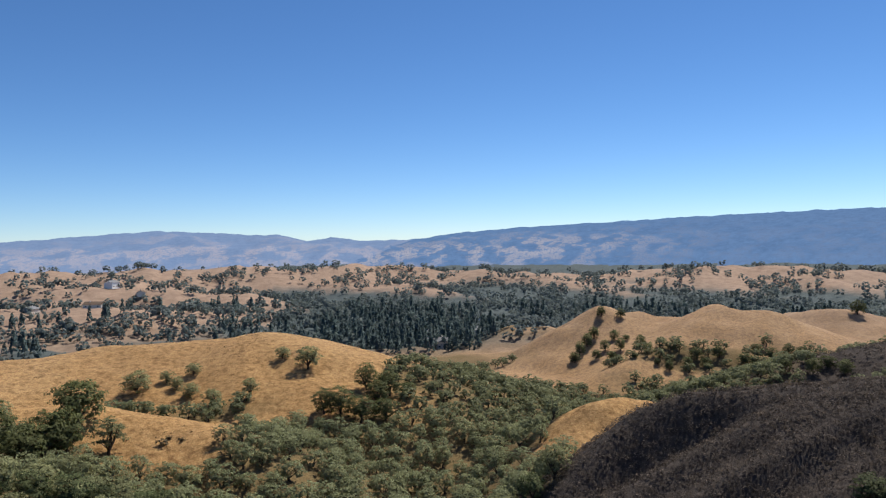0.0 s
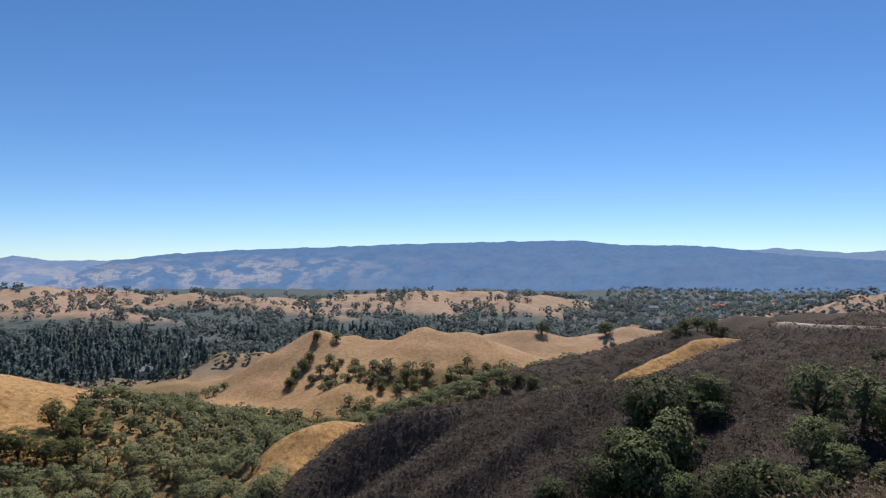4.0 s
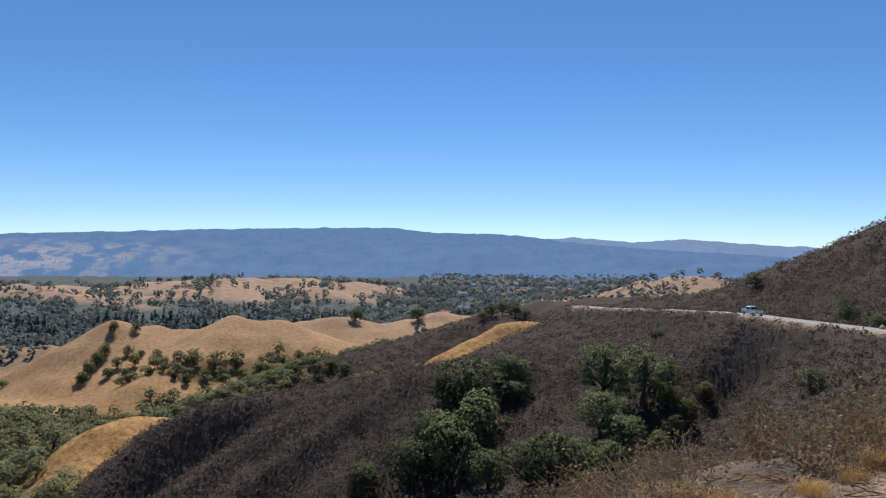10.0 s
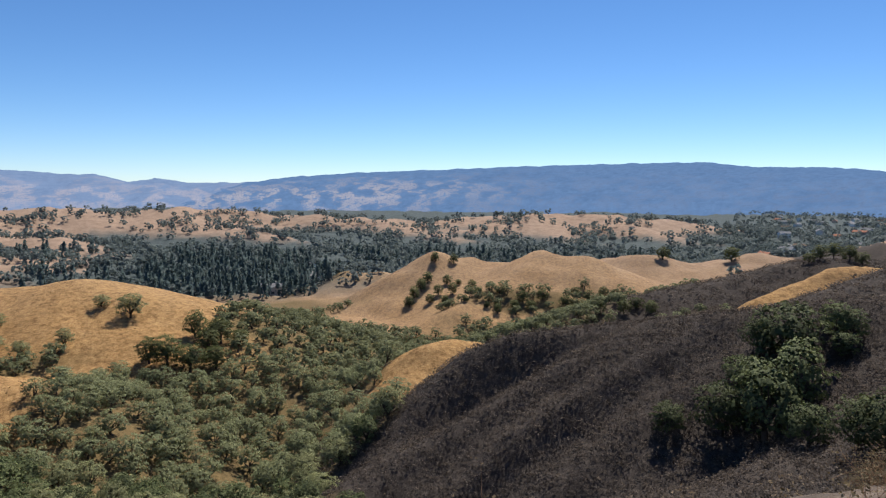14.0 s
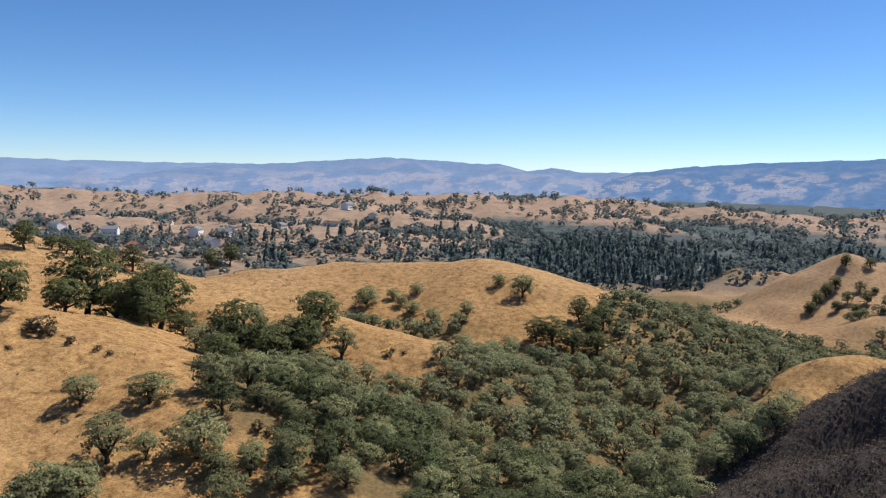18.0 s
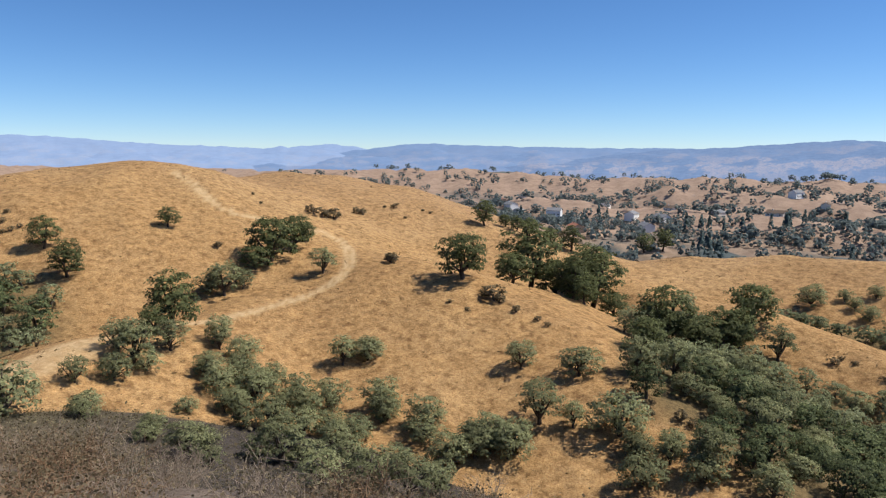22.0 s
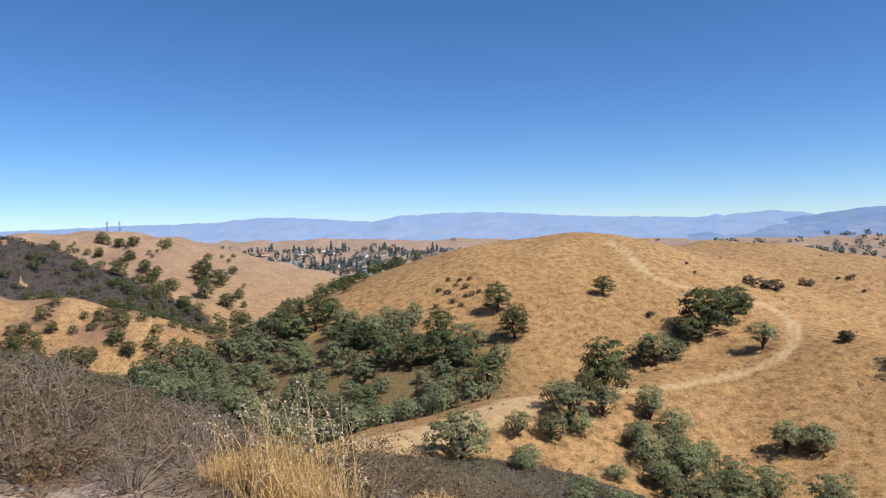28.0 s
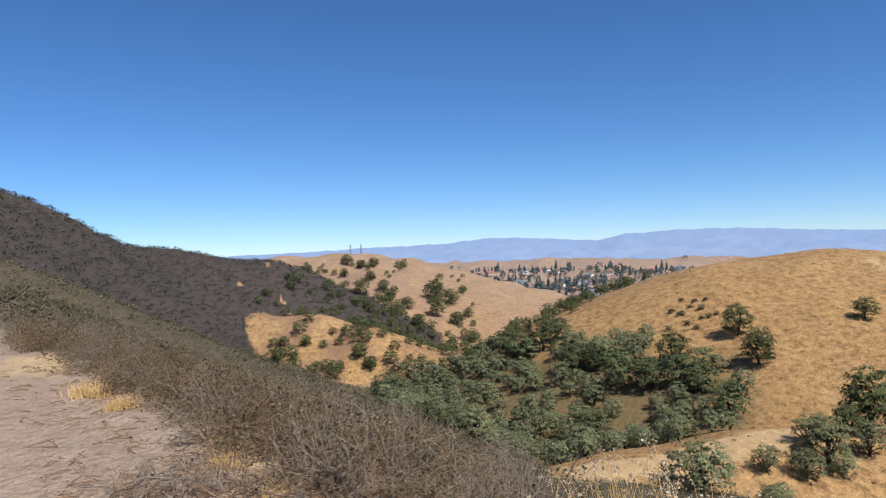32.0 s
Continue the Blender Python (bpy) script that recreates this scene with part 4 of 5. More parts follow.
# dark trees added as stand-ins for the black shadow in the gully
grove(DENSE, "dark oak added to stand for the deep shade of the gully", "oaks in the shady gully", ((107.9, 82.2, 4.9), (109.2, 79.1, 4.5), (96.3, 75.0, 4.4), (88.0, 72.7, 4.4), (85.4, 71.6, 4.0), (102.2, 76.2, 4.0), (119.0, 82.4, 4.0), (97.3, 84.5, 4.5)))
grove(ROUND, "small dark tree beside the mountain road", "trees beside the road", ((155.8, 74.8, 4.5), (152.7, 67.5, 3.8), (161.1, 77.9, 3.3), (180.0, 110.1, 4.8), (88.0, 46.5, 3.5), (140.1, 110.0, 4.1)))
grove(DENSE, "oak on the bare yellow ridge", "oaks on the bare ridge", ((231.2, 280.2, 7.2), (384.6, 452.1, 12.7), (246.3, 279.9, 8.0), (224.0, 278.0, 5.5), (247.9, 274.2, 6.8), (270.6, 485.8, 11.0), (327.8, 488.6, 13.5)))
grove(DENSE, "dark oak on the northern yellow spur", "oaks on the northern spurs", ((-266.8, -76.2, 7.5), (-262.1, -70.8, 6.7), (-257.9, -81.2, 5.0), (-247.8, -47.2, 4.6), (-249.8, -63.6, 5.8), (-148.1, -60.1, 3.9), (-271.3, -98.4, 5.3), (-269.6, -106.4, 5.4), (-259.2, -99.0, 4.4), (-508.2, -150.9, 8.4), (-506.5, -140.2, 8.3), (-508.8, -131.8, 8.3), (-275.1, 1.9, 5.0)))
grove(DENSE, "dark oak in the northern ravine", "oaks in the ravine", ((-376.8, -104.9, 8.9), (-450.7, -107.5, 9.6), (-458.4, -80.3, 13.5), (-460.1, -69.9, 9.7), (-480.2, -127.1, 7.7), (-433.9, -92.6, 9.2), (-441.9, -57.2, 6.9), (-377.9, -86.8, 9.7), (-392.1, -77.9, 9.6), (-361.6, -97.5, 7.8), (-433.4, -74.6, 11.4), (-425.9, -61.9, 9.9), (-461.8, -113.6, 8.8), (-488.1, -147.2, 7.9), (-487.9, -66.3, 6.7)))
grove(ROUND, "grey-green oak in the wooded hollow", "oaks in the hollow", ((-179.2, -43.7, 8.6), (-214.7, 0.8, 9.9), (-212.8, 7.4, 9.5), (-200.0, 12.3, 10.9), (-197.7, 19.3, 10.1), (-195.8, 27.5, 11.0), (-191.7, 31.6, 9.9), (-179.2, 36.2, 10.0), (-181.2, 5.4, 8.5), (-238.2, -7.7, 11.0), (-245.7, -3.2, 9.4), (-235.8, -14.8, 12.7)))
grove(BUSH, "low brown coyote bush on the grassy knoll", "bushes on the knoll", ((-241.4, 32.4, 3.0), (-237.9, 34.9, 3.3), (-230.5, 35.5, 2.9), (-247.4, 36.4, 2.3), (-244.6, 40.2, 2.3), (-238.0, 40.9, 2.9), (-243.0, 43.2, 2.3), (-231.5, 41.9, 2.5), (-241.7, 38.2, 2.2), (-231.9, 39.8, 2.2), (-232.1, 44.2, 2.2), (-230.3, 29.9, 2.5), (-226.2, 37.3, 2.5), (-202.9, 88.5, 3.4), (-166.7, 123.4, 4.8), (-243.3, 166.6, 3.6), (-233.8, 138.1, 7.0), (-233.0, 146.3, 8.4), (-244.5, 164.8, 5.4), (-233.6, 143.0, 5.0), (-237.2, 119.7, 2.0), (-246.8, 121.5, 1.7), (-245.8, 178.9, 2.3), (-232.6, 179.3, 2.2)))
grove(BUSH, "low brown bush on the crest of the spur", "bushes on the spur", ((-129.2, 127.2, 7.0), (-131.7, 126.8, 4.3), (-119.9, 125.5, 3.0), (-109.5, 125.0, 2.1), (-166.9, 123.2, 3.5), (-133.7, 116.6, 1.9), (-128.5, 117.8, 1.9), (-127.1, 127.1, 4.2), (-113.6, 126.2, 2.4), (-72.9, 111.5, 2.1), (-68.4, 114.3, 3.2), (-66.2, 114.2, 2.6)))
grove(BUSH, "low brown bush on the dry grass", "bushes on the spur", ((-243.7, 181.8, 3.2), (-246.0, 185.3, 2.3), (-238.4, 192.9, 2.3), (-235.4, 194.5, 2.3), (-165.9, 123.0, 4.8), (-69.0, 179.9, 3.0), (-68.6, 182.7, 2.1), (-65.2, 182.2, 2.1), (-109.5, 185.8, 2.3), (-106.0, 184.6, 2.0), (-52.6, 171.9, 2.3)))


# the oaks of the wood that stand nearest, as trees of their own; the rest of the wood follows as one mass
g = np.random.RandomState(12)


def scatter(n, b0, b1, r0, r1, keep, gap, even=True):
    """Random places in a sector: bearings b0 to b1, ranges r0 to r1, kept with the chance keep(x, y), no nearer to each other than gap."""
    b, r = np.radians(g.uniform(b0, b1, n)), (np.sqrt(g.uniform(r0 * r0, r1 * r1, n)) if even else np.exp(g.uniform(math.log(r0), math.log(r1), n)))
    x, y = -r * np.sin(b), r * np.cos(b)
    ok = g.rand(n) < keep(x, y)
    cells, out = {}, []
    for px, py in zip(x[ok], y[ok]):
        c = (int(px // gap), int(py // gap))
        if any((px - qx) ** 2 + (py - qy) ** 2 < gap * gap for i in (-1, 0, 1) for j in (-1, 0, 1) for qx, qy in cells.get((c[0] + i, c[1] + j), ())):
            continue
        cells.setdefault(c, []).append((px, py))
        out.append((px, py))
    return np.array(out).reshape(-1, 2)


def clear_of_trees(pts, share=0.45):
    t = np.array(TREES)
    d = np.hypot(pts[:, None, 0] - t[None, :, 0], pts[:, None, 1] - t[None, :, 1])
    return pts[(d > t[None, :, 2] * share + 2.0).all(1)]


wood = clear_of_trees(scatter(15000, -34, 108, 92, 450, lambda x, y: (wooded(x, y) > 0.36) * 1.0, 4.1))
order = np.argsort(np.hypot(wood[:, 0], wood[:, 1]))
NEAR_WOOD = 92
for k in order[:NEAR_WOOD]:
    plant(OPEN if g.rand() < 0.55 else ROUND, wood[k, 0], wood[k, 1], g.uniform(5.8, 9.0), "grey-green oak in the closed oak wood", "oaks of the near wood")


def mass(name, label, category, shapes, places, sizes, material, tall=(0.88, 1.12), sink=0.1, rough=0.7, up=0.35):
    """Many plants of one kind, too many to count, as one mesh."""
    z = land(places[:, 0], places[:, 1])[0] - sink
    V, Q, N, off = [], [], [], 0
    pick, turn = g.randint(len(shapes), size=len(places)), g.uniform(0, 6.283, len(places))
    for k, (sv, sq) in enumerate(shapes):
        sel = np.where(pick == k)[0]
        if not len(sel):
            continue
        c, s = np.cos(turn[sel])[:, None], np.sin(turn[sel])[:, None]
        w = sizes[sel][:, None]
        x = (sv[None, :, 0] * c - sv[None, :, 1] * s) * w + places[sel, 0][:, None]
        y = (sv[None, :, 0] * s + sv[None, :, 1] * c) * w + places[sel, 1][:, None]
        zz = sv[None, :, 2] * w * g.uniform(*tall, len(sel))[:, None] + z[sel][:, None]
        V.append(np.stack([x, y, zz], -1).reshape(-1, 3))
        n = crown_normals(sv, sq, rough, up)
        N.append(np.stack([n[None, :, 0] * c - n[None, :, 1] * s, n[None, :, 0] * s + n[None, :, 1] * c, n[None, :, 2] + 0 * c], -1).reshape(-1, 3))
        Q.append((sq[None] + (np.arange(len(sel)) * len(sv))[:, None, None]).reshape(-1, 4) + off)
        off += len(sel) * len(sv)
    ob = new(name, fast_mesh(name, np.concatenate(V), np.concatenate(Q), material, normals=np.concatenate(N) if rough else None))
    return tagged(ob, label, category, kind="stuff")


mid_oaks = [oak_shape(70 + k, height=0.66 + 0.08 * (k % 3), clumps=50, per=17, leaf=0.062, gaps=0.05, low=0.04, limbs=4) for k in range(5)]
small_oaks = [oak_shape(80 + k, height=0.66 + 0.08 * (k % 3), clumps=26, per=9, leaf=0.12, gaps=0.05, low=0.06, limbs=3) for k in range(5)]
rest = wood[order[NEAR_WOOD:]]
away = np.hypot(rest[:, 0], rest[:, 1]) > 235
for shapes, places in ((mid_oaks, rest[~away]), (small_oaks, rest[away])):
    sz = g.uniform(6.0, 9.0, len(places))
    keep_state = g.get_state()
    mass("woodland", "dense grey-green oak wood filling the gullies", "woodland", [c for _, c in shapes], places, sz, M_WOOD)
    g.set_state(keep_state)
    mass("woodland_trunks", "dark oak trunks and limbs of the wood", "woodland", [w for w, _ in shapes], places, sz, M_BARK, rough=0)

# oaks and town trees across the valley, conifers along the creek
far_oaks = [oak_shape(90 + k, height=0.62 + 0.06 * k, clumps=8, per=6, leaf=0.27, low=0.02, limbs=0)[1] for k in range(4)]


belt = np.concatenate([
    scatter(14000, -38, 62, 620, 1600, lambda x, y: np.clip((waves(x, y, 130, 61) + 0.5 * waves(x, y, 55, 62) + np.where(x < -250, -0.12, 0.14)) * 1.9, 0.05, 0.95), 8.5, False),
    scatter(900, 60, 112, 640, 2000, lambda x, y: np.clip((waves(x, y, 190, 63) - 0.25) * 2, 0.02, 0.8), 15, False)])
mass("far_oaks", "haze-tinted blue-green oaks dotted over the hills across the valley", "woodland", far_oaks, belt, g.uniform(8, 15, len(belt)), M_HAZY)


def conifer_shape(seed):
    gg = np.random.RandomState(seed)
    n = 58
    h = gg.uniform(0, 1, n) ** 0.8
    a = gg.uniform(0, 6.283, n)
    r = 0.25 * (1 - h) ** 0.85 + 0.01
    c = np.stack([r * 0.7 * np.cos(a), r * 0.7 * np.sin(a), 0.05 + 0.95 * h], -1)
    return leaves(gg, c, np.stack([np.cos(a), np.sin(a), 0.5 + 0 * a], -1), 0.2, 0.35)


conifers = np.concatenate([
    scatter(2600, -8, 11, 520, 800, lambda x, y: ((np.abs(np.degrees(np.arctan2(-x, y)) - 3) < 8 - (np.hypot(x, y) - 520) / 60 + 2 * waves(x, y, 50, 78)) & (land(x, y)[0] < -64)) * np.clip(0.75 + waves(x, y, 60, 65), 0.1, 1), 6),
    scatter(500, -30, -5, 700, 800, lambda x, y: (land(x, y)[0] < -64) * np.clip(0.4 + waves(x, y, 90, 79), 0, 0.9), 9),
    scatter(600, 12, 46, 560, 800, lambda x, y: np.clip(waves(x, y, 120, 64), 0, 1) * (land(x, y)[0] < -58), 9),
    scatter(800, 82, 97, 860, 1400, lambda x, y: np.clip(0.3 + 1.3 * waves(x, y, 120, 66), 0, 1), 10)])
mass("conifers", "dark haze-tinted blue-green conifers along the valley floor", "woodland", [conifer_shape(k) for k in range(5)], conifers, g.uniform(9, 17, len(conifers)), M_CONIFER_HAZY)
floor_oaks = np.concatenate([
    scatter(3000, -40, 50, 530, 900, lambda x, y: (land(x, y)[0] < -62) * np.clip(0.5 + waves(x, y, 90, 67), 0, 1), 8),
    scatter(5200, -66, -34, 640, 2300, lambda x, y: np.clip(0.7 + waves(x, y, 160, 68), 0.15, 1), 10, False),
    scatter(2200, 79, 99, 850, 1500, lambda x, y: np.clip(0.35 + 1.3 * waves(x, y, 110, 69), 0, 1), 10)])
mass("valley_trees", "haze-tinted blue-green shade trees of the valley town", "woodland", far_oaks, floor_oaks, g.uniform(8, 14, len(floor_oaks)), M_HAZY)

# chaparral
M_CHAP = leaf_material("chaparral_twigs", (0.088, 0.072, 0.062), (0.182, 0.150, 0.128), 0.04, 0.45, 0.5)
M_SAGE = leaf_material("sagebrush_twigs", (0.098, 0.088, 0.050), (0.205, 0.176, 0.102), 0.04, 0.35, 0.30)


def shrub_shape(seed, n, leaf):
    """A rounded shrub 1 wide: loose sprays of leaves over a few lobes."""
    gg = np.random.RandomState(seed)
    ph = gg.uniform(0, 6.283, 3)

    def lobes(az, el):
        return 1 + 0.20 * np.sin(3 * az + ph[0]) * np.cos(el) + 0.14 * np.sin(5 * az + ph[1] + 2 * el) + 0.10 * np.sin(7 * el + ph[2])

    d = gg.normal(0, 1, (n, 3))
    d /= np.linalg.norm(d, axis=1)[:, None]
    d[:, 2] = np.abs(d[:, 2])
    c = d * (0.50, 0.50, 0.50) * gg.uniform(0.62, 1.10, n)[:, None] * lobes(np.arctan2(d[:, 1], d[:, 0]), np.arcsin(d[:, 2]))[:, None]
    return leaves(gg, c, d + (0, 0, 0.3), leaf, 0.8)


def brink_side(x, y):
    d, _, s = along(x, y, EDGE)
    return np.where(s > 0, -d, d) * (np.hypot(x, y) < 45)


def brushy(x, y):
    h, c, d, _ = land(x, y)
    return np.clip((c - 0.38) * 7, 0, 1) * ((d < 0.3) | ((d < 0.75) & (brink_side(x, y) > 0.8)))


near_shrubs = [shrub_shape(200 + k, 40, 0.165) for k in range(9)]
far_shrubs = [shrub_shape(210 + k, 24, 0.20) for k in range(5)]
chap_a = np.concatenate([scatter(52000, -74, -1, 45, 215, brushy, 0.95)])
chap_n = np.concatenate([scatter(2600, -74, -24, 17, 50, brushy, 1.2), scatter(6000, 60, 134, 18, 48, brushy, 1.0)])
chap_b = scatter(15000, -74, -22, 215, 420, brushy, 1.7)
chap_c = scatter(14000, 96, 134, 205, 430, brushy, 1.9)
under = (np.degrees(np.arctan2(-chap_a[:, 0], chap_a[:, 1])) < -50) & (np.hypot(chap_a[:, 0], chap_a[:, 1]) < 140)
M_BROWN = leaf_material("brown_chaparral_twigs", (0.058, 0.046, 0.036), (0.120, 0.097, 0.074), 0.06, 0.4, 0.5)
mass("chaparral", "dark brown dense chaparral on the shady slope", "shrubs", near_shrubs, chap_a[~under], 1.5 + 1.1 * g.uniform(0, 1, (~under).sum()) ** 2, M_CHAP, (0.6, 1.05), 0.0, rough=0.7, up=0.5)
mass("chaparral", "brown dry chaparral on the slope below the road", "shrubs", near_shrubs, chap_a[under], 1.35 + 0.9 * g.uniform(0, 1, under.sum()) ** 2, M_BROWN, (0.6, 1.05), 0.0, rough=0.7, up=0.5)
mass("chaparral", "dark chaparral on the slopes beyond", "shrubs", far_shrubs, chap_b, g.uniform(2.6, 3.8, len(chap_b)), M_CHAP, (0.5, 0.85), 0.0, rough=0.7, up=0.5)
M_RIDGE = leaf_material("ridge_chaparral_twigs", (0.076, 0.071, 0.052), (0.155, 0.142, 0.104), 0.04, 0.4, 0.5)
mass("chaparral", "grey-green chaparral on the northern ridge", "shrubs", far_shrubs, chap_c, g.uniform(2.6, 3.8, len(chap_c)), M_RIDGE, (0.5, 0.85), 0.0, rough=0.7, up=0.5)
sage = np.concatenate([scatter(28000, 74, 134, 40, 205, brushy, 1.25), scatter(6000, 40, 74, 48, 130, brushy, 1.25)])
sage = sage[np.hypot(sage[:, 0], sage[:, 1]) > 46]
fine_shrubs = [shrub_shape(220 + k, 190, 0.055) for k in range(4)]
M_FAWN = leaf_material("dry_chamise", (0.15, 0.112, 0.07), (0.28, 0.215, 0.135), 0.1, 0.3)
mass("chamise", "dry brown chamise close below the pull-out", "shrubs", fine_shrubs, chap_n, g.uniform(0.9, 1.8, len(chap_n)), M_FAWN, (0.7, 1.1))
RAVINE = [spot(*p)[:2] for p in ((84.8, 318, 0), (88.5, 305, 0), (92, 285, 0), (96, 262, 0), (100, 262, 0), (104, 300, 0), (107, 345, 0))]
scrub = np.concatenate([scatter(900, 84, 98, 225, 335, lambda x, y: (along(x, y, RAVINE)[0] < 8) * 1.0, 4), scatter(1100, 97, 111, 285, 410, lambda x, y: np.clip(0.15 + 1.2 * waves(x, y, 32, 87), 0, 0.9), 4.2), scatter(420, 97, 111, 395, 540, lambda x, y: np.clip(0.25 + waves(x, y, 45, 76), 0, 1), 5), scatter(260, 99, 114, 262, 345, lambda x, y: np.clip(0.05 + waves(x, y, 30, 77), 0, 0.8), 5)])
mass("scrub", "dark oak scrub in the northern ravine", "shrubs", [c for _, c in mid_oaks], scrub, g.uniform(3.5, 8.0, len(scrub)), M_DENSE)
close = np.hypot(sage[:, 0], sage[:, 1]) < 85
sage_shrubs = [shrub_shape(230 + k, 56, 0.11) for k in range(6)]
flank_shrubs = [shrub_shape(250 + k, 34, 0.14) for k in range(6)]
sage = np.concatenate([sage[close], sage[~close]])
mass("sagebrush", "olive-brown sagebrush on the near northern flank", "shrubs", sage_shrubs, sage[:close.sum()], g.uniform(1.1, 2.0, close.sum()), M_SAGE, (0.5, 0.95), 0.0, rough=0.6, up=0.7)
sage = sage[close.sum():]
mass("sagebrush", "olive-brown sagebrush farther along the northern flank", "shrubs", flank_shrubs, sage, g.uniform(1.3, 2.3, len(sage)), M_SAGE, (0.45, 0.85), rough=0.5, up=0.9)

# dry weeds and small dark tufts that speckle the grass
weeds = np.concatenate([scatter(30000, 10, 108, 112, 370, lambda x, y: (land(x, y)[1] < 0.3) * np.clip(0.25 + 0.9 * waves(x, y, 24, 85), 0.04, 1), 0.9), scatter(3000, -34, 10, 180, 480, lambda x, y: (land(x, y)[1] < 0.3) * np.clip(0.2 + 0.9 * waves(x, y, 30, 86), 0.04, 1), 1.5)])
M_WEED = leaf_material("dry_weeds", (0.15, 0.095, 0.045), (0.34, 0.23, 0.11), 0.05, 0.2)
mass("dry_weeds", "brown dry weeds speckling the golden grass", "weeds", [shrub_shape(240 + k, 6, 0.5) for k in range(4)], weeds, 0.25 + 0.7 * g.uniform(0, 1, len(weeds)) ** 2.5, M_WEED, (0.5, 1.0), 0.02, rough=0.9)

# ---------------------------------------------------------------- the mountain road and what stands on it


def ribbon(name, line, half, lift, material, label, category):
    """A strip laid on the land along a centre line."""
    pts = []
    for p, q in zip(line[:-1], line[1:]):
        n = max(2, int(math.hypot(q[0] - p[0], q[1] - p[1]) / 2))
        pts += [(p[0] + (q[0] - p[0]) * k / n, p[1] + (q[1] - p[1]) * k / n) for k in range(n)]
    pts = np.array(pts)
    for _ in range(6):
        pts[1:-1] = (pts[:-2] + pts[1:-1] * 2 + pts[2:]) / 4
    t = np.gradient(pts, axis=0)
    t /= np.linalg.norm(t, axis=1)[:, None]
    side = np.stack([-t[:, 1], t[:, 0]], -1)
    cols = np.linspace(-1, 1, 7)
    P = pts[:, None, :] + side[:, None, :] * (cols * half)[None, :, None]
    z = along(pts[:, 0], pts[:, 1], line)[1]
    Z = z[:, None] + lift - 0.06 * cols[None, :] ** 2
    top = np.concatenate([P, Z[:, :, None]], -1)
    low = top.copy()
    low[:, :, 2] -= 0.5
    n, c = len(pts), len(cols)
    V = np.concatenate([top.reshape(-1, 3), low[:, [0, -1]].reshape(-1, 3)])
    Q = [quads(n, c)]
    i = np.arange(n - 1)
    base = n * c
    Q.append(np.stack([i * c, (i + 1) * c, base + (i + 1) * 2, base + i * 2], -1))
    Q.append(np.stack([i * c + c - 1, (i + 1) * c + c - 1, base + (i + 1) * 2 + 1, base + i * 2 + 1], -1)[:, ::-1])
    ob = new(name, fast_mesh(name, V, np.concatenate(Q), material, True))
    return tagged(ob, label, category, kind="structure")


def asphalt():
    q = Mat("worn_asphalt", 0.85, 0.25)
    at = q.place()
    return q.base(q.mix(0.4, q.ramp(q.noise(0.5, 5, 0.6, at), (0.3, (0.20, 0.19, 0.18)), (0.7, (0.32, 0.305, 0.285))), q.ramp(q.noise(30, 3, 0.6, at), (0.3, (0.12, 0.115, 0.11)), (0.7, (0.36, 0.345, 0.325))))).bump(q.noise(60, 3, 0.6, at), 0.3, 0.01).m


road = ribbon("road", ROAD, 2.9, 0.12, asphalt(), "narrow sun-bleached asphalt road cut into the hillside", "road")


def plain(name, dark, light, rough=0.6, spec=0.4, scale=6.0, metal=0.0):
    q = Mat(name, rough, spec)
    q.p.inputs["Metallic"].default_value = metal
    return q.base(q.ramp(q.noise(scale, 5, 0.6), (0.3, dark), (0.7, light))).m


M_WHITE = plain("white_car_paint", (0.70, 0.70, 0.69), (0.78, 0.78, 0.77), 0.25, 0.5)
M_BLACK = plain("black_rubber", (0.02, 0.02, 0.02), (0.04, 0.04, 0.04), 0.8, 0.2)
M_STEEL = plain("galvanised_steel", (0.35, 0.36, 0.37), (0.5, 0.51, 0.52), 0.45, 0.5, 6, 0.7)
M_PANE = plain("dark_window_glass", (0.03, 0.04, 0.05), (0.05, 0.06, 0.07), 0.08, 0.6)
M_LAMP_RED = plain("red_lamp_glass", (0.35, 0.02, 0.02), (0.45, 0.03, 0.03), 0.2, 0.5)
M_LAMP_CLEAR = plain("clear_lamp_glass", (0.6, 0.6, 0.58), (0.75, 0.75, 0.72), 0.1, 0.5)


def part(name, bm, material, parent, label=""):
    """One bmesh as one mesh object under a thing or a part."""
    me = bpy.data.meshes.new(name)
    bm.to_mesh(me)
    bm.free()
    me.materials.append(material)
    ob = new(name, me)
    ob.parent = parent
    if label:
        tagged(ob, label)
    return ob


def block(x0, y0, z0, x1, y1, z1, bevel=0.0, taper=0.0):
    """A box with rounded edges, its top drawn in by taper."""
    bm = bmesh.new()
    bmesh.ops.create_cube(bm, size=1)
    for v in bm.verts:
        k = taper if v.co.z > 0 else 0.0
        v.co = ((x0 + x1) / 2 + v.co.x * (x1 - x0 - 2 * k), (y0 + y1) / 2 + v.co.y * (y1 - y0 - k), (z0 + z1) / 2 + v.co.z * (z1 - z0))
    if bevel:
        bmesh.ops.bevel(bm, geom=bm.edges[:], offset=bevel, segments=2, affect="EDGES")
    return bm


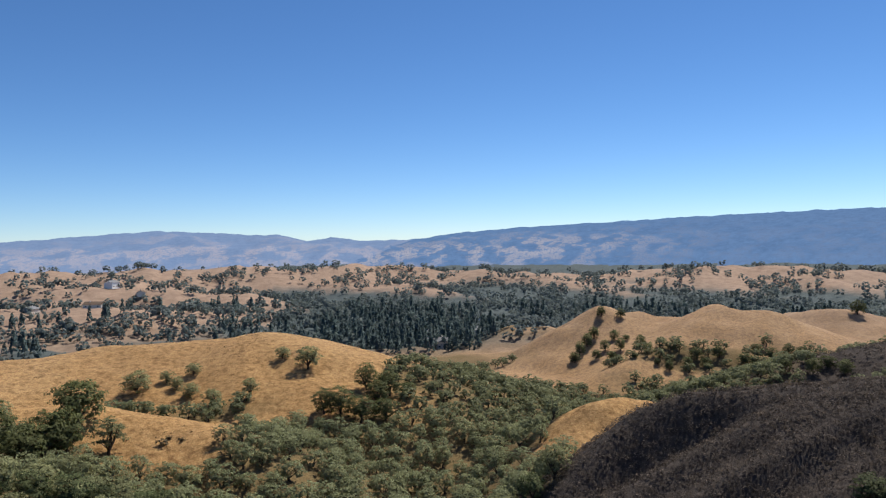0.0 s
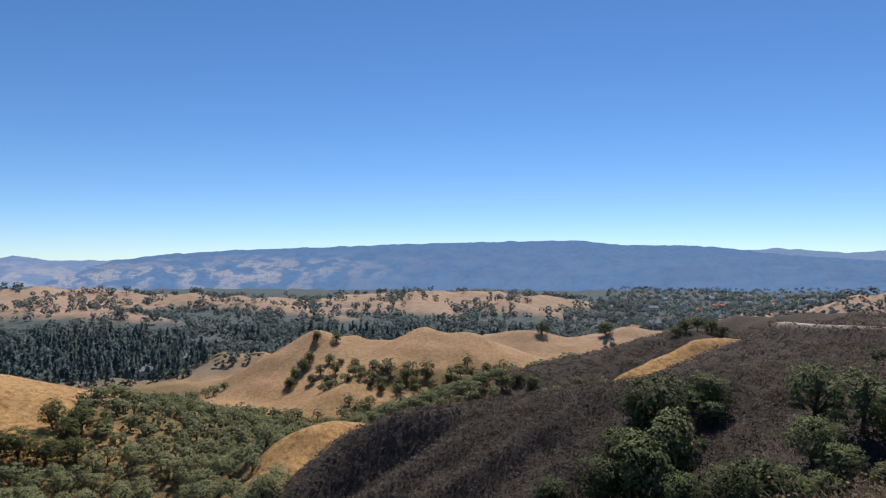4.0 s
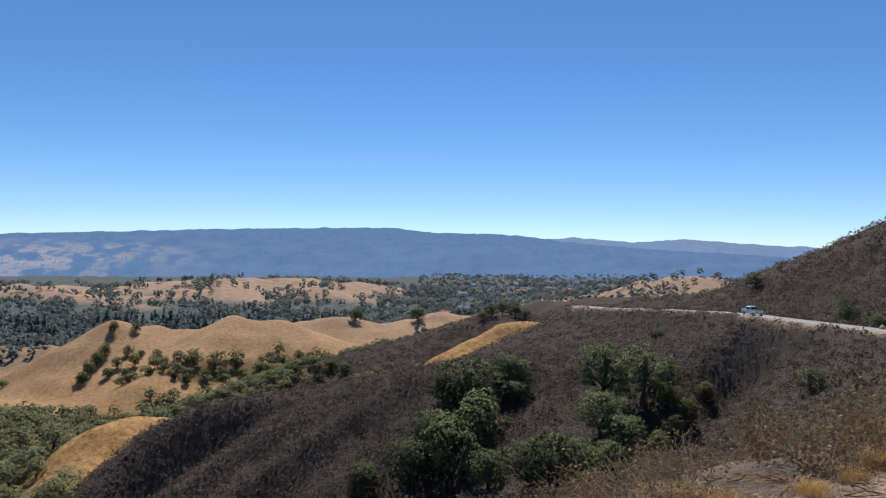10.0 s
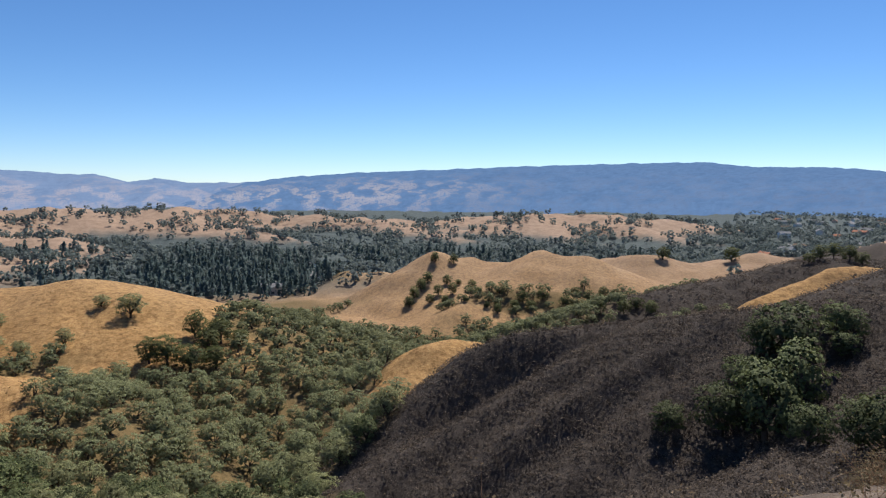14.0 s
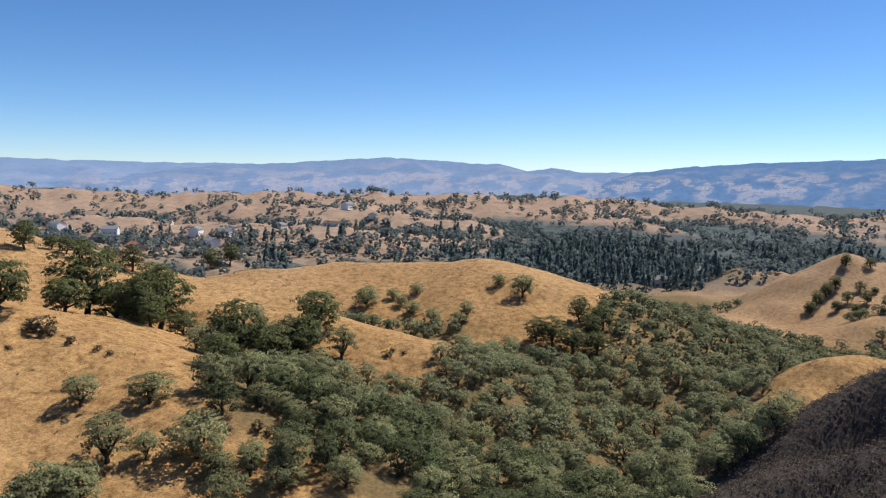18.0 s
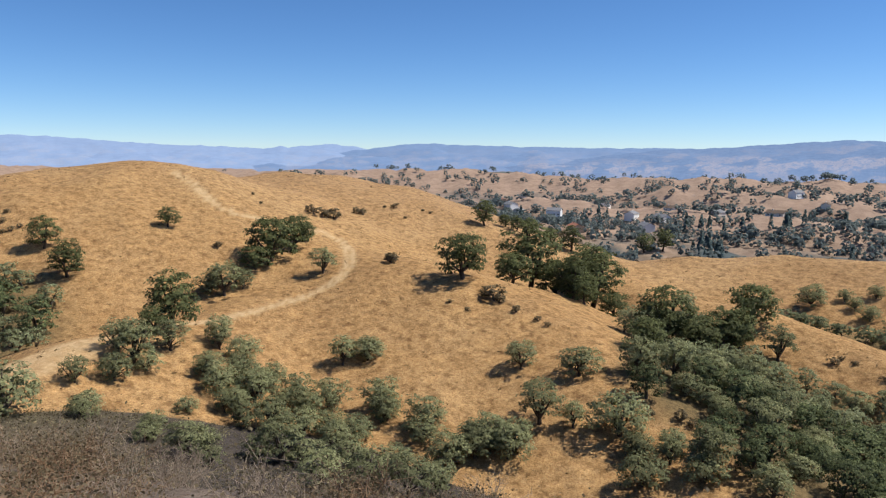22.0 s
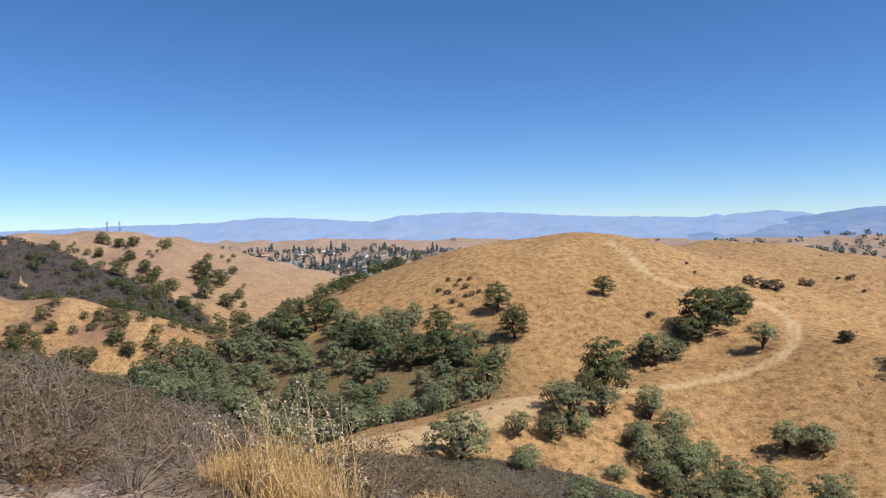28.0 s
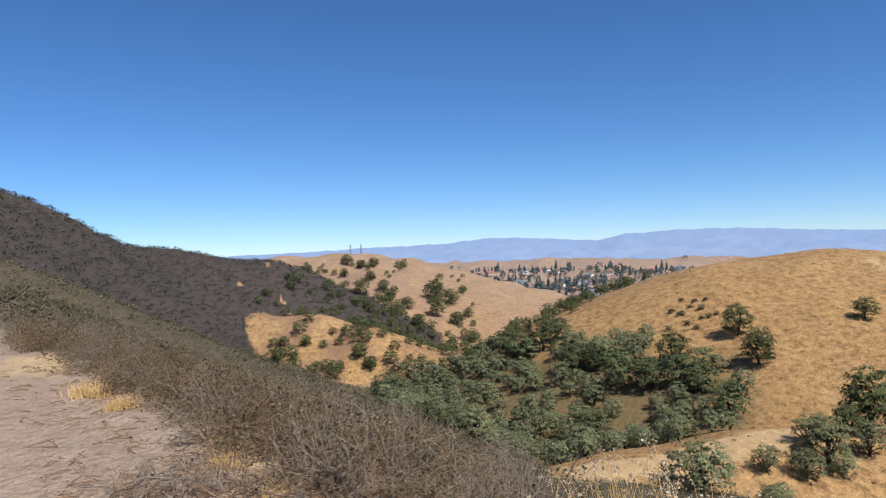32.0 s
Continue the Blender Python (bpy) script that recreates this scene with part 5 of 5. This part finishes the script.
def wheel_at(car, x, y, r=0.37, w=0.24):
    bm = bmesh.new()
    bmesh.ops.create_cone(bm, cap_ends=True, segments=20, radius1=r, radius2=r, depth=w, matrix=Matrix.Translation((x, y, r)) @ Matrix.Rotation(math.pi / 2, 4, "Y"))
    bmesh.ops.bevel(bm, geom=[e for e in bm.edges if e.calc_length() < 0.2], offset=0.04, segments=2, affect="EDGES")
    tyre = part("wheel", bm, M_BLACK, car)
    bm = bmesh.new()
    bmesh.ops.create_cone(bm, cap_ends=True, segments=14, radius1=r * 0.6, radius2=r * 0.5, depth=w + 0.03, matrix=Matrix.Translation((x, y, r)) @ Matrix.Rotation(math.pi / 2, 4, "Y"))
    part("rim", bm, M_STEEL, tyre, "pale steel rim")


def pickup(m):
    car = new("pickup_truck")
    body = part("body", block(-0.95, -2.7, 0.5, 0.95, 2.7, 1.12, 0.09, 0.05), M_WHITE, car)
    part("cab", block(-0.88, -0.6, 1.1, 0.88, 1.3, 1.82, 0.12, 0.16), M_WHITE, car)
    part("bed_liner", block(-0.8, -2.55, 1.06, 0.8, -0.75, 1.16, 0.02), M_BLACK, car, "black plastic bed liner")
    part("windscreen", block(-0.74, 1.12, 1.22, 0.74, 1.28, 1.74, 0.03, 0.1), M_PANE, car)
    part("rear_window", block(-0.7, -0.64, 1.25, 0.7, -0.52, 1.7, 0.03, 0.06), M_PANE, car)
    for s in (-1, 1):
        part("side_window", block(s * 0.80 - 0.09, -0.4, 1.22, s * 0.80 + 0.09, 0.95, 1.66, 0.03, 0.02), M_PANE, car)
        part("headlight", block(s * 0.7 - 0.17, 2.6, 0.78, s * 0.7 + 0.17, 2.73, 0.96, 0.02), M_LAMP_CLEAR, car)
        part("tail_light", block(s * 0.82 - 0.08, -2.74, 0.72, s * 0.82 + 0.08, -2.62, 1.02, 0.02), M_LAMP_RED, car)
        for y in (-1.75, 1.7):
            wheel_at(car, s * 0.84, y)
    part("bumper", block(-0.9, 2.62, 0.45, 0.9, 2.82, 0.68, 0.05), M_STEEL, car)
    part("bumper", block(-0.9, -2.84, 0.45, 0.9, -2.64, 0.66, 0.05), M_STEEL, car)
    car.matrix_world = m
    return tagged(car, "white pickup truck with a dark bed parked beside the mountain road", "truck")


cx, cy, cz = spot(-58.4, 163, -4.5)
dx, dy = ROAD[6][0] - ROAD[5][0], ROAD[6][1] - ROAD[5][1]
d_, zr, _ = along(np.array([cx]), np.array([cy]), ROAD)
pickup(Matrix.Translation((cx, cy, float(zr[0]) + 0.13)) @ Matrix.Rotation(math.atan2(-dx, dy) + 0.12, 4, "Z"))

# ---------------------------------------------------------------- houses in the valley
M_STUCCO = [plain("pale_stucco", (0.62, 0.58, 0.52), (0.72, 0.69, 0.63), 0.9, 0.1), plain("tan_stucco", (0.42, 0.34, 0.26), (0.52, 0.43, 0.33), 0.9, 0.1), plain("white_siding", (0.74, 0.74, 0.72), (0.8, 0.8, 0.78), 0.8, 0.2)]
M_ROOFS = [plain("brown_shingles", (0.12, 0.085, 0.06), (0.2, 0.15, 0.11), 0.9, 0.1), plain("grey_shingles", (0.16, 0.16, 0.165), (0.26, 0.26, 0.265), 0.9, 0.1), plain("red_tiles", (0.28, 0.12, 0.075), (0.38, 0.18, 0.11), 0.85, 0.1)]


def house_type(k, w, d, h, wall, roof):
    """A low house with a gabled roof, windows, a door and a chimney, at the origin."""
    hs = new("house")
    part("wall", block(-w / 2, -d / 2, -1.5, w / 2, d / 2, h), wall, hs)
    rise = d * 0.26
    bm = bmesh.new()
    e, th = 0.6, 0.25
    prof = [(-d / 2 - e, h - 0.2), (0, h + rise), (d / 2 + e, h - 0.2), (d / 2 + e, h - 0.2 + th), (0, h + rise + th), (-d / 2 - e, h - 0.2 + th)]
    ends = [[bm.verts.new((sx * (w / 2 + e), y, z)) for y, z in prof] for sx in (-1, 1)]
    n = len(prof)
    for i in range(n):
        bm.faces.new((ends[0][i], ends[0][(i + 1) % n], ends[1][(i + 1) % n], ends[1][i]))
    bm.faces.new((ends[0][0], ends[0][5], ends[0][4], ends[0][1]))
    bm.faces.new((ends[0][1], ends[0][4], ends[0][3], ends[0][2]))
    bm.faces.new((ends[1][1], ends[1][4], ends[1][5], ends[1][0]))
    bm.faces.new((ends[1][2], ends[1][3], ends[1][4], ends[1][1]))
    bmesh.ops.recalc_face_normals(bm, faces=bm.faces[:])
    rf = part("roof", bm, roof, hs)
    for sx in (-1, 1):          # gable walls
        bm = bmesh.new()
        a = [bm.verts.new((sx * w / 2, y, z)) for y, z in ((-d / 2, h), (d / 2, h), (0, h + rise - 0.05))]
        b = [bm.verts.new((sx * (w / 2 - 0.2), v.co.y, v.co.z)) for v in a]
        bm.faces.new(a)
        bm.faces.new(b[::-1])
        for i in range(3):
            bm.faces.new((a[i], b[i], b[(i + 1) % 3], a[(i + 1) % 3]))
        bmesh.ops.recalc_face_normals(bm, faces=bm.faces[:])
        part("gable", bm, wall, hs)
    part("chimney", block(w * 0.2, 0.4, h, w * 0.2 + 0.9, 1.3, h + rise + 1.0, 0.05), wall, rf)
    for sy in (-1, 1):
        for x in (-w * 0.32, w * 0.08, w * 0.34):
            part("window", block(x - 0.8, sy * d / 2 - 0.06, 1.0, x + 0.8, sy * d / 2 + 0.06, 2.2), M_PANE, hs)
    part("door", block(-w * 0.14 - 0.5, -d / 2 - 0.05, 0, -w * 0.14 + 0.5, -d / 2 + 0.05, 2.1), M_ROOFS[0], hs)
    return hs


HOUSES = [house_type(0, 18, 9, 3.2, M_STUCCO[0], M_ROOFS[0]), house_type(1, 15, 10, 5.6, M_STUCCO[2], M_ROOFS[1]), house_type(2, 20, 10, 3.4, M_STUCCO[1], M_ROOFS[2]), house_type(3, 14, 9, 5.4, M_STUCCO[0], M_ROOFS[1])]
HOUSE_LABELS = ["pale stucco house with a brown gabled roof", "white two-storey house with a grey shingle roof", "tan house with a low red-tiled roof", "cream two-storey house with a grey shingle roof"]
town = np.concatenate([
    scatter(420, 80.5, 98, 870, 1480, lambda x, y: np.clip(0.2 + 0.6 * waves(x, y, 120, 66), 0, 1), 30),
    scatter(120, -3, 4, 530, 700, lambda x, y: np.full(x.shape, 0.12), 34),
    scatter(260, 20, 46, 620, 960, lambda x, y: np.full(x.shape, 0.14), 34),
    scatter(600, -64, -36, 850, 1900, lambda x, y: (land(x, y)[0] < -64) * 0.2, 36),
    scatter(140, 80, 96, 1350, 1800, lambda x, y: np.full(x.shape, 0.4), 30)])
used = set()
for k, (x, y) in enumerate(town[:225]):
    kind = g.randint(4)
    z = float(land(np.array([x]), np.array([y]))[0][0])
    m = Matrix.Translation((x, y, z + 0.4)) @ Matrix.Rotation(g.uniform(0, 3.14), 4, "Z")
    if kind not in used:
        used.add(kind)
        hs = HOUSES[kind]
        hs.matrix_world = m
    else:
        hs = copy_thing(HOUSES[kind], m)
    tagged(hs, HOUSE_LABELS[kind] + " among the valley trees", "house", "houses in the valley")

# two lattice towers behind the northern hill


def pylon(x, y, height):
    z = float(land(np.array([x]), np.array([y]))[0][0])
    tower = new("pylon")
    for sx, sy in ((-1, -1), (-1, 1), (1, -1), (1, 1)):
        v, q = tube([(sx * 2.2, sy * 2.2, -1), (sx * 0.8, sy * 0.8, height * 0.6), (sx * 0.35, sy * 0.35, height)], [0.22, 0.18, 0.14], 5)
        o = new("leg", fast_mesh("leg", v, q, M_STEEL))
        o.parent = tower
    for k in range(7):
        h0, h1 = height * k / 7, height * (k + 1) / 7
        for s in (-1, 1):
            r0, r1 = 2.2 - 1.85 * k / 7, 2.2 - 1.85 * (k + 1) / 7
            v, q = tube([(-r0 * s, s * r0, h0), (r1 * s, s * r1, h1)], [0.1, 0.1], 4)
            o = new("brace", fast_mesh("brace", v, q, M_STEEL))
            o.parent = tower
    for hh, w in ((0.78, 5.5), (0.88, 4.5), (0.97, 3.2)):
        v, q = tube([(-w, 0, height * hh), (0, 0, height * hh + 0.5), (w, 0, height * hh)], [0.12, 0.22, 0.12], 5)
        o = new("crossarm", fast_mesh("crossarm", v, q, M_STEEL))
        o.parent = tower
    tower.matrix_world = Matrix.Translation((x, y, z))
    tagged(tower, "grey steel lattice power pylon behind the hill", "pylon", "power pylons")


for bearing in (106.2, 105.4):
    px_, py_, pz_ = spot(bearing, 760, 0.85)
    pylon(px_, py_, pz_ - float(land(np.array([px_]), np.array([py_]))[0][0]))

# ---------------------------------------------------------------- brink of the pull-out: dead brush, wild oats, litter, stones
M_TWIG = plain("weathered_grey_twigs", (0.15, 0.112, 0.078), (0.36, 0.285, 0.21), 0.9, 0.1, 20)
M_TWIG_BROWN = plain("dry_brown_twigs", (0.15, 0.088, 0.048), (0.33, 0.21, 0.12), 0.9, 0.1, 20)
M_STRAW = plain("golden_straw", (0.56, 0.35, 0.125), (0.78, 0.55, 0.245), 0.75, 0.2, 30)
M_HUSK = plain("pale_oat_husks", (0.42, 0.35, 0.25), (0.60, 0.53, 0.42), 0.7, 0.2, 30)
M_DRYLEAF = leaf_material("dry_brush_leaves", (0.125, 0.097, 0.055), (0.29, 0.225, 0.132), 0.1, 0.4)
M_STONE = plain("pale_sandstone", (0.26, 0.20, 0.14), (0.44, 0.36, 0.26), 0.95, 0.1, 8)


def twig_shape(seed, stems, height, spread, thick):
    """A twiggy dead shrub: stems that fork twice, about spread wide."""
    gg = np.random.RandomState(seed)
    out, side, tips = [], [], []
    for _ in range(stems):
        a, tilt = gg.uniform(0, 6.283), gg.uniform(0.15, 1.25)
        d = np.array((math.cos(a) * tilt * spread, math.sin(a) * tilt * spread, height * (1.15 - 0.62 * tilt)))
        b0 = np.append(gg.normal(0, 0.06 * spread, 2), -0.05)
        m1 = b0 + d * 0.45 + gg.normal(0, 0.07, 3) * spread
        e1 = b0 + d * gg.uniform(0.8, 1.05) + gg.normal(0, 0.1, 3) * spread
        out.append(tube([b0, m1, e1], [thick, thick * 0.7, thick * 0.3], 3))
        for _ in range(5):
            f = gg.uniform(0.3, 0.98)
            s0 = m1 + (e1 - m1) * (f - 0.3) / 0.68
            s1 = s0 + gg.normal(0, 0.2, 3) * spread + np.array((d[0], d[1], height)) * 0.10
            side.append(tube([s0, s1], [thick * 0.5, thick * 0.2], 3))
            s2 = s0 + (s1 - s0) * 0.5 + gg.normal(0, 0.11, 3) * spread
            side.append(tube([s0 + (s1 - s0) * 0.4, s2], [thick * 0.35, thick * 0.15], 3))
            tips += [s1, s2]
    return join(out), join(side), np.array(tips)


def brush_type(seed, stems, height, spread, thick, mat, leafy):
    (v, q), (tv, tq), tips = twig_shape(seed, stems, height, spread, thick)
    gg = np.random.RandomState(seed + 1)
    shr = new("dry_shrub")
    o = tagged(new("brushwood", fast_mesh("brushwood", v, q, mat)), kind="stuff")
    o.parent = shr
    o = tagged(new("twig_spray", fast_mesh("twig_spray", tv, tq, mat)), kind="stuff")
    o.parent = shr
    if leafy:
        n = len(tips) * leafy
        c = np.repeat(tips, leafy, 0) + gg.normal(0, 0.045, (n, 3))
        lv, lq = leaves(gg, c, gg.normal(0, 1, (n, 3)) + (0, 0, 0.5), 0.035, 0.3)
        o = tagged(new("foliage", fast_mesh("foliage", lv, lq, M_DRYLEAF)), kind="stuff")
        o.parent = shr
    return shr


BRUSH = [brush_type(301, 26, 0.72, 0.62, 0.008, M_TWIG, 2), brush_type(302, 26, 0.62, 0.70, 0.007, M_TWIG_BROWN, 5), brush_type(303, 25, 0.80, 0.60, 0.008, M_TWIG, 0), brush_type(304, 26, 0.52, 0.75, 0.007, M_TWIG_BROWN, 5)]
BRUSH_LABELS = ["grey dead brush with bare tangled twigs", "brown dry shrub with withered leaves", "bare grey leafless shrub with upright twigs", "low brown brittle brush"]


def height_at(x, y):
    return float(land(np.array([x]), np.array([y]))[0][0])


def brink(x, y):
    d, _, s = along(x, y, EDGE)
    return np.where(s > 0, -d, d)


def brink_keep(lo, hi):
    return lambda x, y: ((brink(x, y) > lo) & (brink(x, y) < hi)) * 1.0


fore = np.concatenate([scatter(900, -74, -43, 4, 26, brink_keep(0.5, 13), 0.9, False)[:120], scatter(2200, 100, 131, 5.6, 26, brink_keep(-0.1, 5), 0.62, False)[:150], scatter(1500, 76, 90, 4.0, 7.5, brink_keep(0.2, 4), 0.6, False)[:34], scatter(2600, -14, 76, 3.4, 8.5, brink_keep(0.9, 5), 0.75, False)[:80]])
first = set()
for k, (x, y) in enumerate(fore):
    kind = int(g.randint(4))
    s = g.uniform(0.75, 1.25) * (1.0 if math.degrees(math.atan2(-x, y)) < -60 else 0.8 if x > 0 else 1.0 if math.degrees(math.atan2(-x, y)) > 98 else 0.74) * (0.78 if -14 < math.degrees(math.atan2(-x, y)) < 76 else 1.0)
    m = Matrix.Translation((x, y, height_at(x, y) - 0.03)) @ Matrix.Rotation(g.uniform(0, 6.283), 4, "Z") @ Matrix.Diagonal((s, s, s * g.uniform(0.75, 1.1), 1))
    if kind not in first:
        first.add(kind)
        shr = BRUSH[kind]
        shr.matrix_world = m
    else:
        shr = copy_thing(BRUSH[kind], Matrix())
        shr.matrix_world = m
    tagged(shr, BRUSH_LABELS[kind] + " on the brink", "shrub", "brush along the brink")


def branch_heap(seed, x, y, wide):
    """Thick dead branches thrown in a heap, with their finer twigs."""
    gg = np.random.RandomState(seed)
    heap = new("branch_heap")
    for _ in range(30):
        b0 = np.append(gg.normal(0, 0.4 * wide, 2), gg.uniform(0.0, 0.10))
        a, l = gg.uniform(0, 6.283), gg.uniform(0.35, 0.95) * wide
        d = np.array((math.cos(a) * l, math.sin(a) * l, gg.uniform(-0.05, 0.20)))
        pts = [b0, b0 + d * 0.35 + gg.normal(0, 0.05, 3), b0 + d * 0.7 + gg.normal(0, 0.06, 3), b0 + d + gg.normal(0, 0.05, 3)]
        for p in pts:
            p[2] = max(p[2], 0.01)
        r = gg.uniform(0.0045, 0.010)
        bits = [tube(pts, [r, r * 0.85, r * 0.6, r * 0.25], 5)]
        for _ in range(4):
            f = pts[1] + (pts[3] - pts[1]) * gg.uniform(0, 1)
            bits.append(tube([f, f + gg.normal(0, 0.13, 3) * (1, 1, 0.7) + (0, 0, 0.05)], [r * 0.4, r * 0.12], 3))
        v, q = join(bits)
        o = new("branch", fast_mesh("branch", v, q, M_TWIG if gg.rand() < 0.65 else M_TWIG_BROWN))
        o.parent = heap
    heap.matrix_world = Matrix.Translation((x, y, height_at(x, y) + 0.02))
    tagged(heap, "tangled heap of grey dead branches on the dirt", "branches", "heaps of dead branches")


for k, (hx, hy) in enumerate(((-6.43, -4.92), (-6.55, -4.59), (-6.53, -4.13), (-6.41, -3.7), (-6.28, -3.23), (-6.29, -2.88), (-6.36, -2.65), (-6.16, -2.36))):
    branch_heap(600 + k, hx, hy, 0.46 + 0.1 * (k % 2))


def oats_type(seed, blades, tall, width, heads):
    """A tuft of wild oats: thin bending blades, and nodding heads of husks on the tallest."""
    gg = np.random.RandomState(seed)
    tuft = new("wild_oats")
    out, husk = [], []
    for k in range(blades):
        b0 = np.append(gg.normal(0, width * 0.34, 2), -0.03)
        h = tall * (gg.uniform(0.2, 0.62) if k >= heads else gg.uniform(0.8, 1.15))
        a, bend = gg.uniform(0, 6.283), gg.uniform(0.08, 0.6)
        d = np.array((math.cos(a), math.sin(a), 0)) * bend * h
        p = [b0, b0 + d * 0.15 + (0, 0, h * 0.4), b0 + d * 0.5 + (0, 0, h * 0.75), b0 + d + (0, 0, h * (0.97 - bend * 0.35))]
        out.append(tube(p, [0.0035, 0.003, 0.0022, 0.001], 3))
        if k < heads:
            n = 12
            f = gg.uniform(0.0, 1.0, n)[:, None]
            husk.append(p[2] + (p[3] - p[2]) * f + gg.normal(0, 0.022, (n, 3)))
    v, q = join(out)
    o = tagged(new("grass_clump", fast_mesh("grass_clump", v, q, M_STRAW)), kind="stuff")
    o.parent = tuft
    if husk:
        c = np.concatenate(husk)
        lv, lq = leaves(gg, c, gg.normal(0, 1, c.shape), 0.018, 0.3)
        o = tagged(new("seed_husk", fast_mesh("seed_husk", lv, lq, M_HUSK)), kind="stuff")
        o.parent = tuft
        tagged(o, "pale husks on nodding stalks")
    return tuft


OATS = [oats_type(401, 420, 0.85, 0.40, 22), oats_type(402, 260, 0.42, 0.30, 0), oats_type(403, 380, 0.62, 0.38, 14)]
oat_places = [(0, 96.0, 5.45, 1.0), (0, 93.4, 4.7, 0.95), (2, 99.2, 5.9, 0.8), (2, 91.2, 4.5, 0.75), (0, 94.8, 5.1, 0.85), (1, 88.5, 4.5, 0.7), (1, 127.5, 14, 1.6), (1, 126, 12.5, 1.2), (1, 121, 8.6, 0.9), (1, 118.5, 7.2, 0.8),
              (1, 84, 5.4, 0.9), (1, -66.5, 7.2, 0.9), (1, -67.8, 8.3, 1.0), (1, -62.4, 6.1, 0.7), (1, -60.5, 5.6, 0.7), (1, -63.3, 5.7, 0.5), (1, -57, 5.6, 0.9), (1, -54.5, 5.8, 0.9), (1, -52, 6.2, 0.9), (1, -64.8, 6.6, 0.6), (1, 112, 6.4, 0.5)]
first = set()
for kind, bearing, rng, s in oat_places:
    x, y, _ = spot(bearing, rng, 0)
    m = Matrix.Translation((x, y, height_at(x, y))) @ Matrix.Rotation(g.uniform(0, 6.283), 4, "Z") @ Matrix.Diagonal((s, s, s, 1))
    if kind not in first:
        first.add(kind)
        tf = OATS[kind]
    else:
        tf = copy_thing(OATS[kind], Matrix())
    tf.matrix_world = m
    tagged(tf, "golden dry tuft of wild oats at the edge of the dirt" if kind != 1 else "short ochre tuft of dry grass in the dirt", "grass tuft", "grass tufts on the brink")


def stone_shape(seed):
    gg = np.random.RandomState(seed)
    a, b = np.meshgrid(np.linspace(0, math.pi, 5), np.linspace(0, 2 * math.pi, 6, endpoint=False), indexing="ij")
    k = 0.5 * (1 + 0.25 * np.sin(2 * b + seed) * np.sin(a) + gg.normal(0, 0.05, a.shape))
    V = np.stack([k * np.sin(a) * np.cos(b), k * np.sin(a) * np.sin(b), 0.62 * k * np.cos(a)], -1)
    return V.reshape(-1, 3), quads(5, 6, True)


stones = np.concatenate([scatter(1400, -74, -52, 3.2, 16, brink_keep(-6, 1.2), 0.05, False), scatter(1800, 84, 132, 3.4, 26, brink_keep(-6, 1.4), 0.05, False)])
mass("gravel", "pale gravel and clods on the bare dirt", "gravel", [stone_shape(k) for k in range(4)], stones, 0.008 + 0.035 * g.uniform(0, 1, len(stones)) ** 5, M_STONE, (0.8, 1.2), 0.0, rough=0)
sticks = []
for k in range(5):
    gg = np.random.RandomState(500 + k)
    sticks.append(join([tube([(0, 0, 0.012), (gg.uniform(0.1, 0.3), gg.normal(0, 0.05), gg.uniform(0.01, 0.08)), (gg.uniform(0.4, 0.7), gg.normal(0, 0.12), 0.015)], [0.008, 0.006, 0.003], 4) for _ in range(2)]))
lit = np.concatenate([scatter(700, -74, -52, 3.5, 14, brink_keep(-1.0, 1.5), 0.10, False), scatter(2200, 98, 132, 4, 22, brink_keep(-4.0, 1.6), 0.10, False)])
mass("dead_twigs", "grey dead twigs strewn along the brink", "twigs", sticks, lit, g.uniform(0.2, 0.65, len(lit)), M_TWIG_BROWN, (0.6, 2.0), 0.0, rough=0)

# rocks showing through the brush above the road
crag = scatter(500, -69.5, -65.6, 120, 215, lambda x, y: np.clip(waves(x, y, 14, 71) * 1.2, 0, 1) * 0.5, 2.2)
mass("rock_outcrop", "pale rock outcrops in the brush above the road", "rock", [stone_shape(10 + k) for k in range(4)], crag, g.uniform(0.5, 1.6, len(crag)), M_STONE, (1.0, 2.0), 0.2, rough=0)
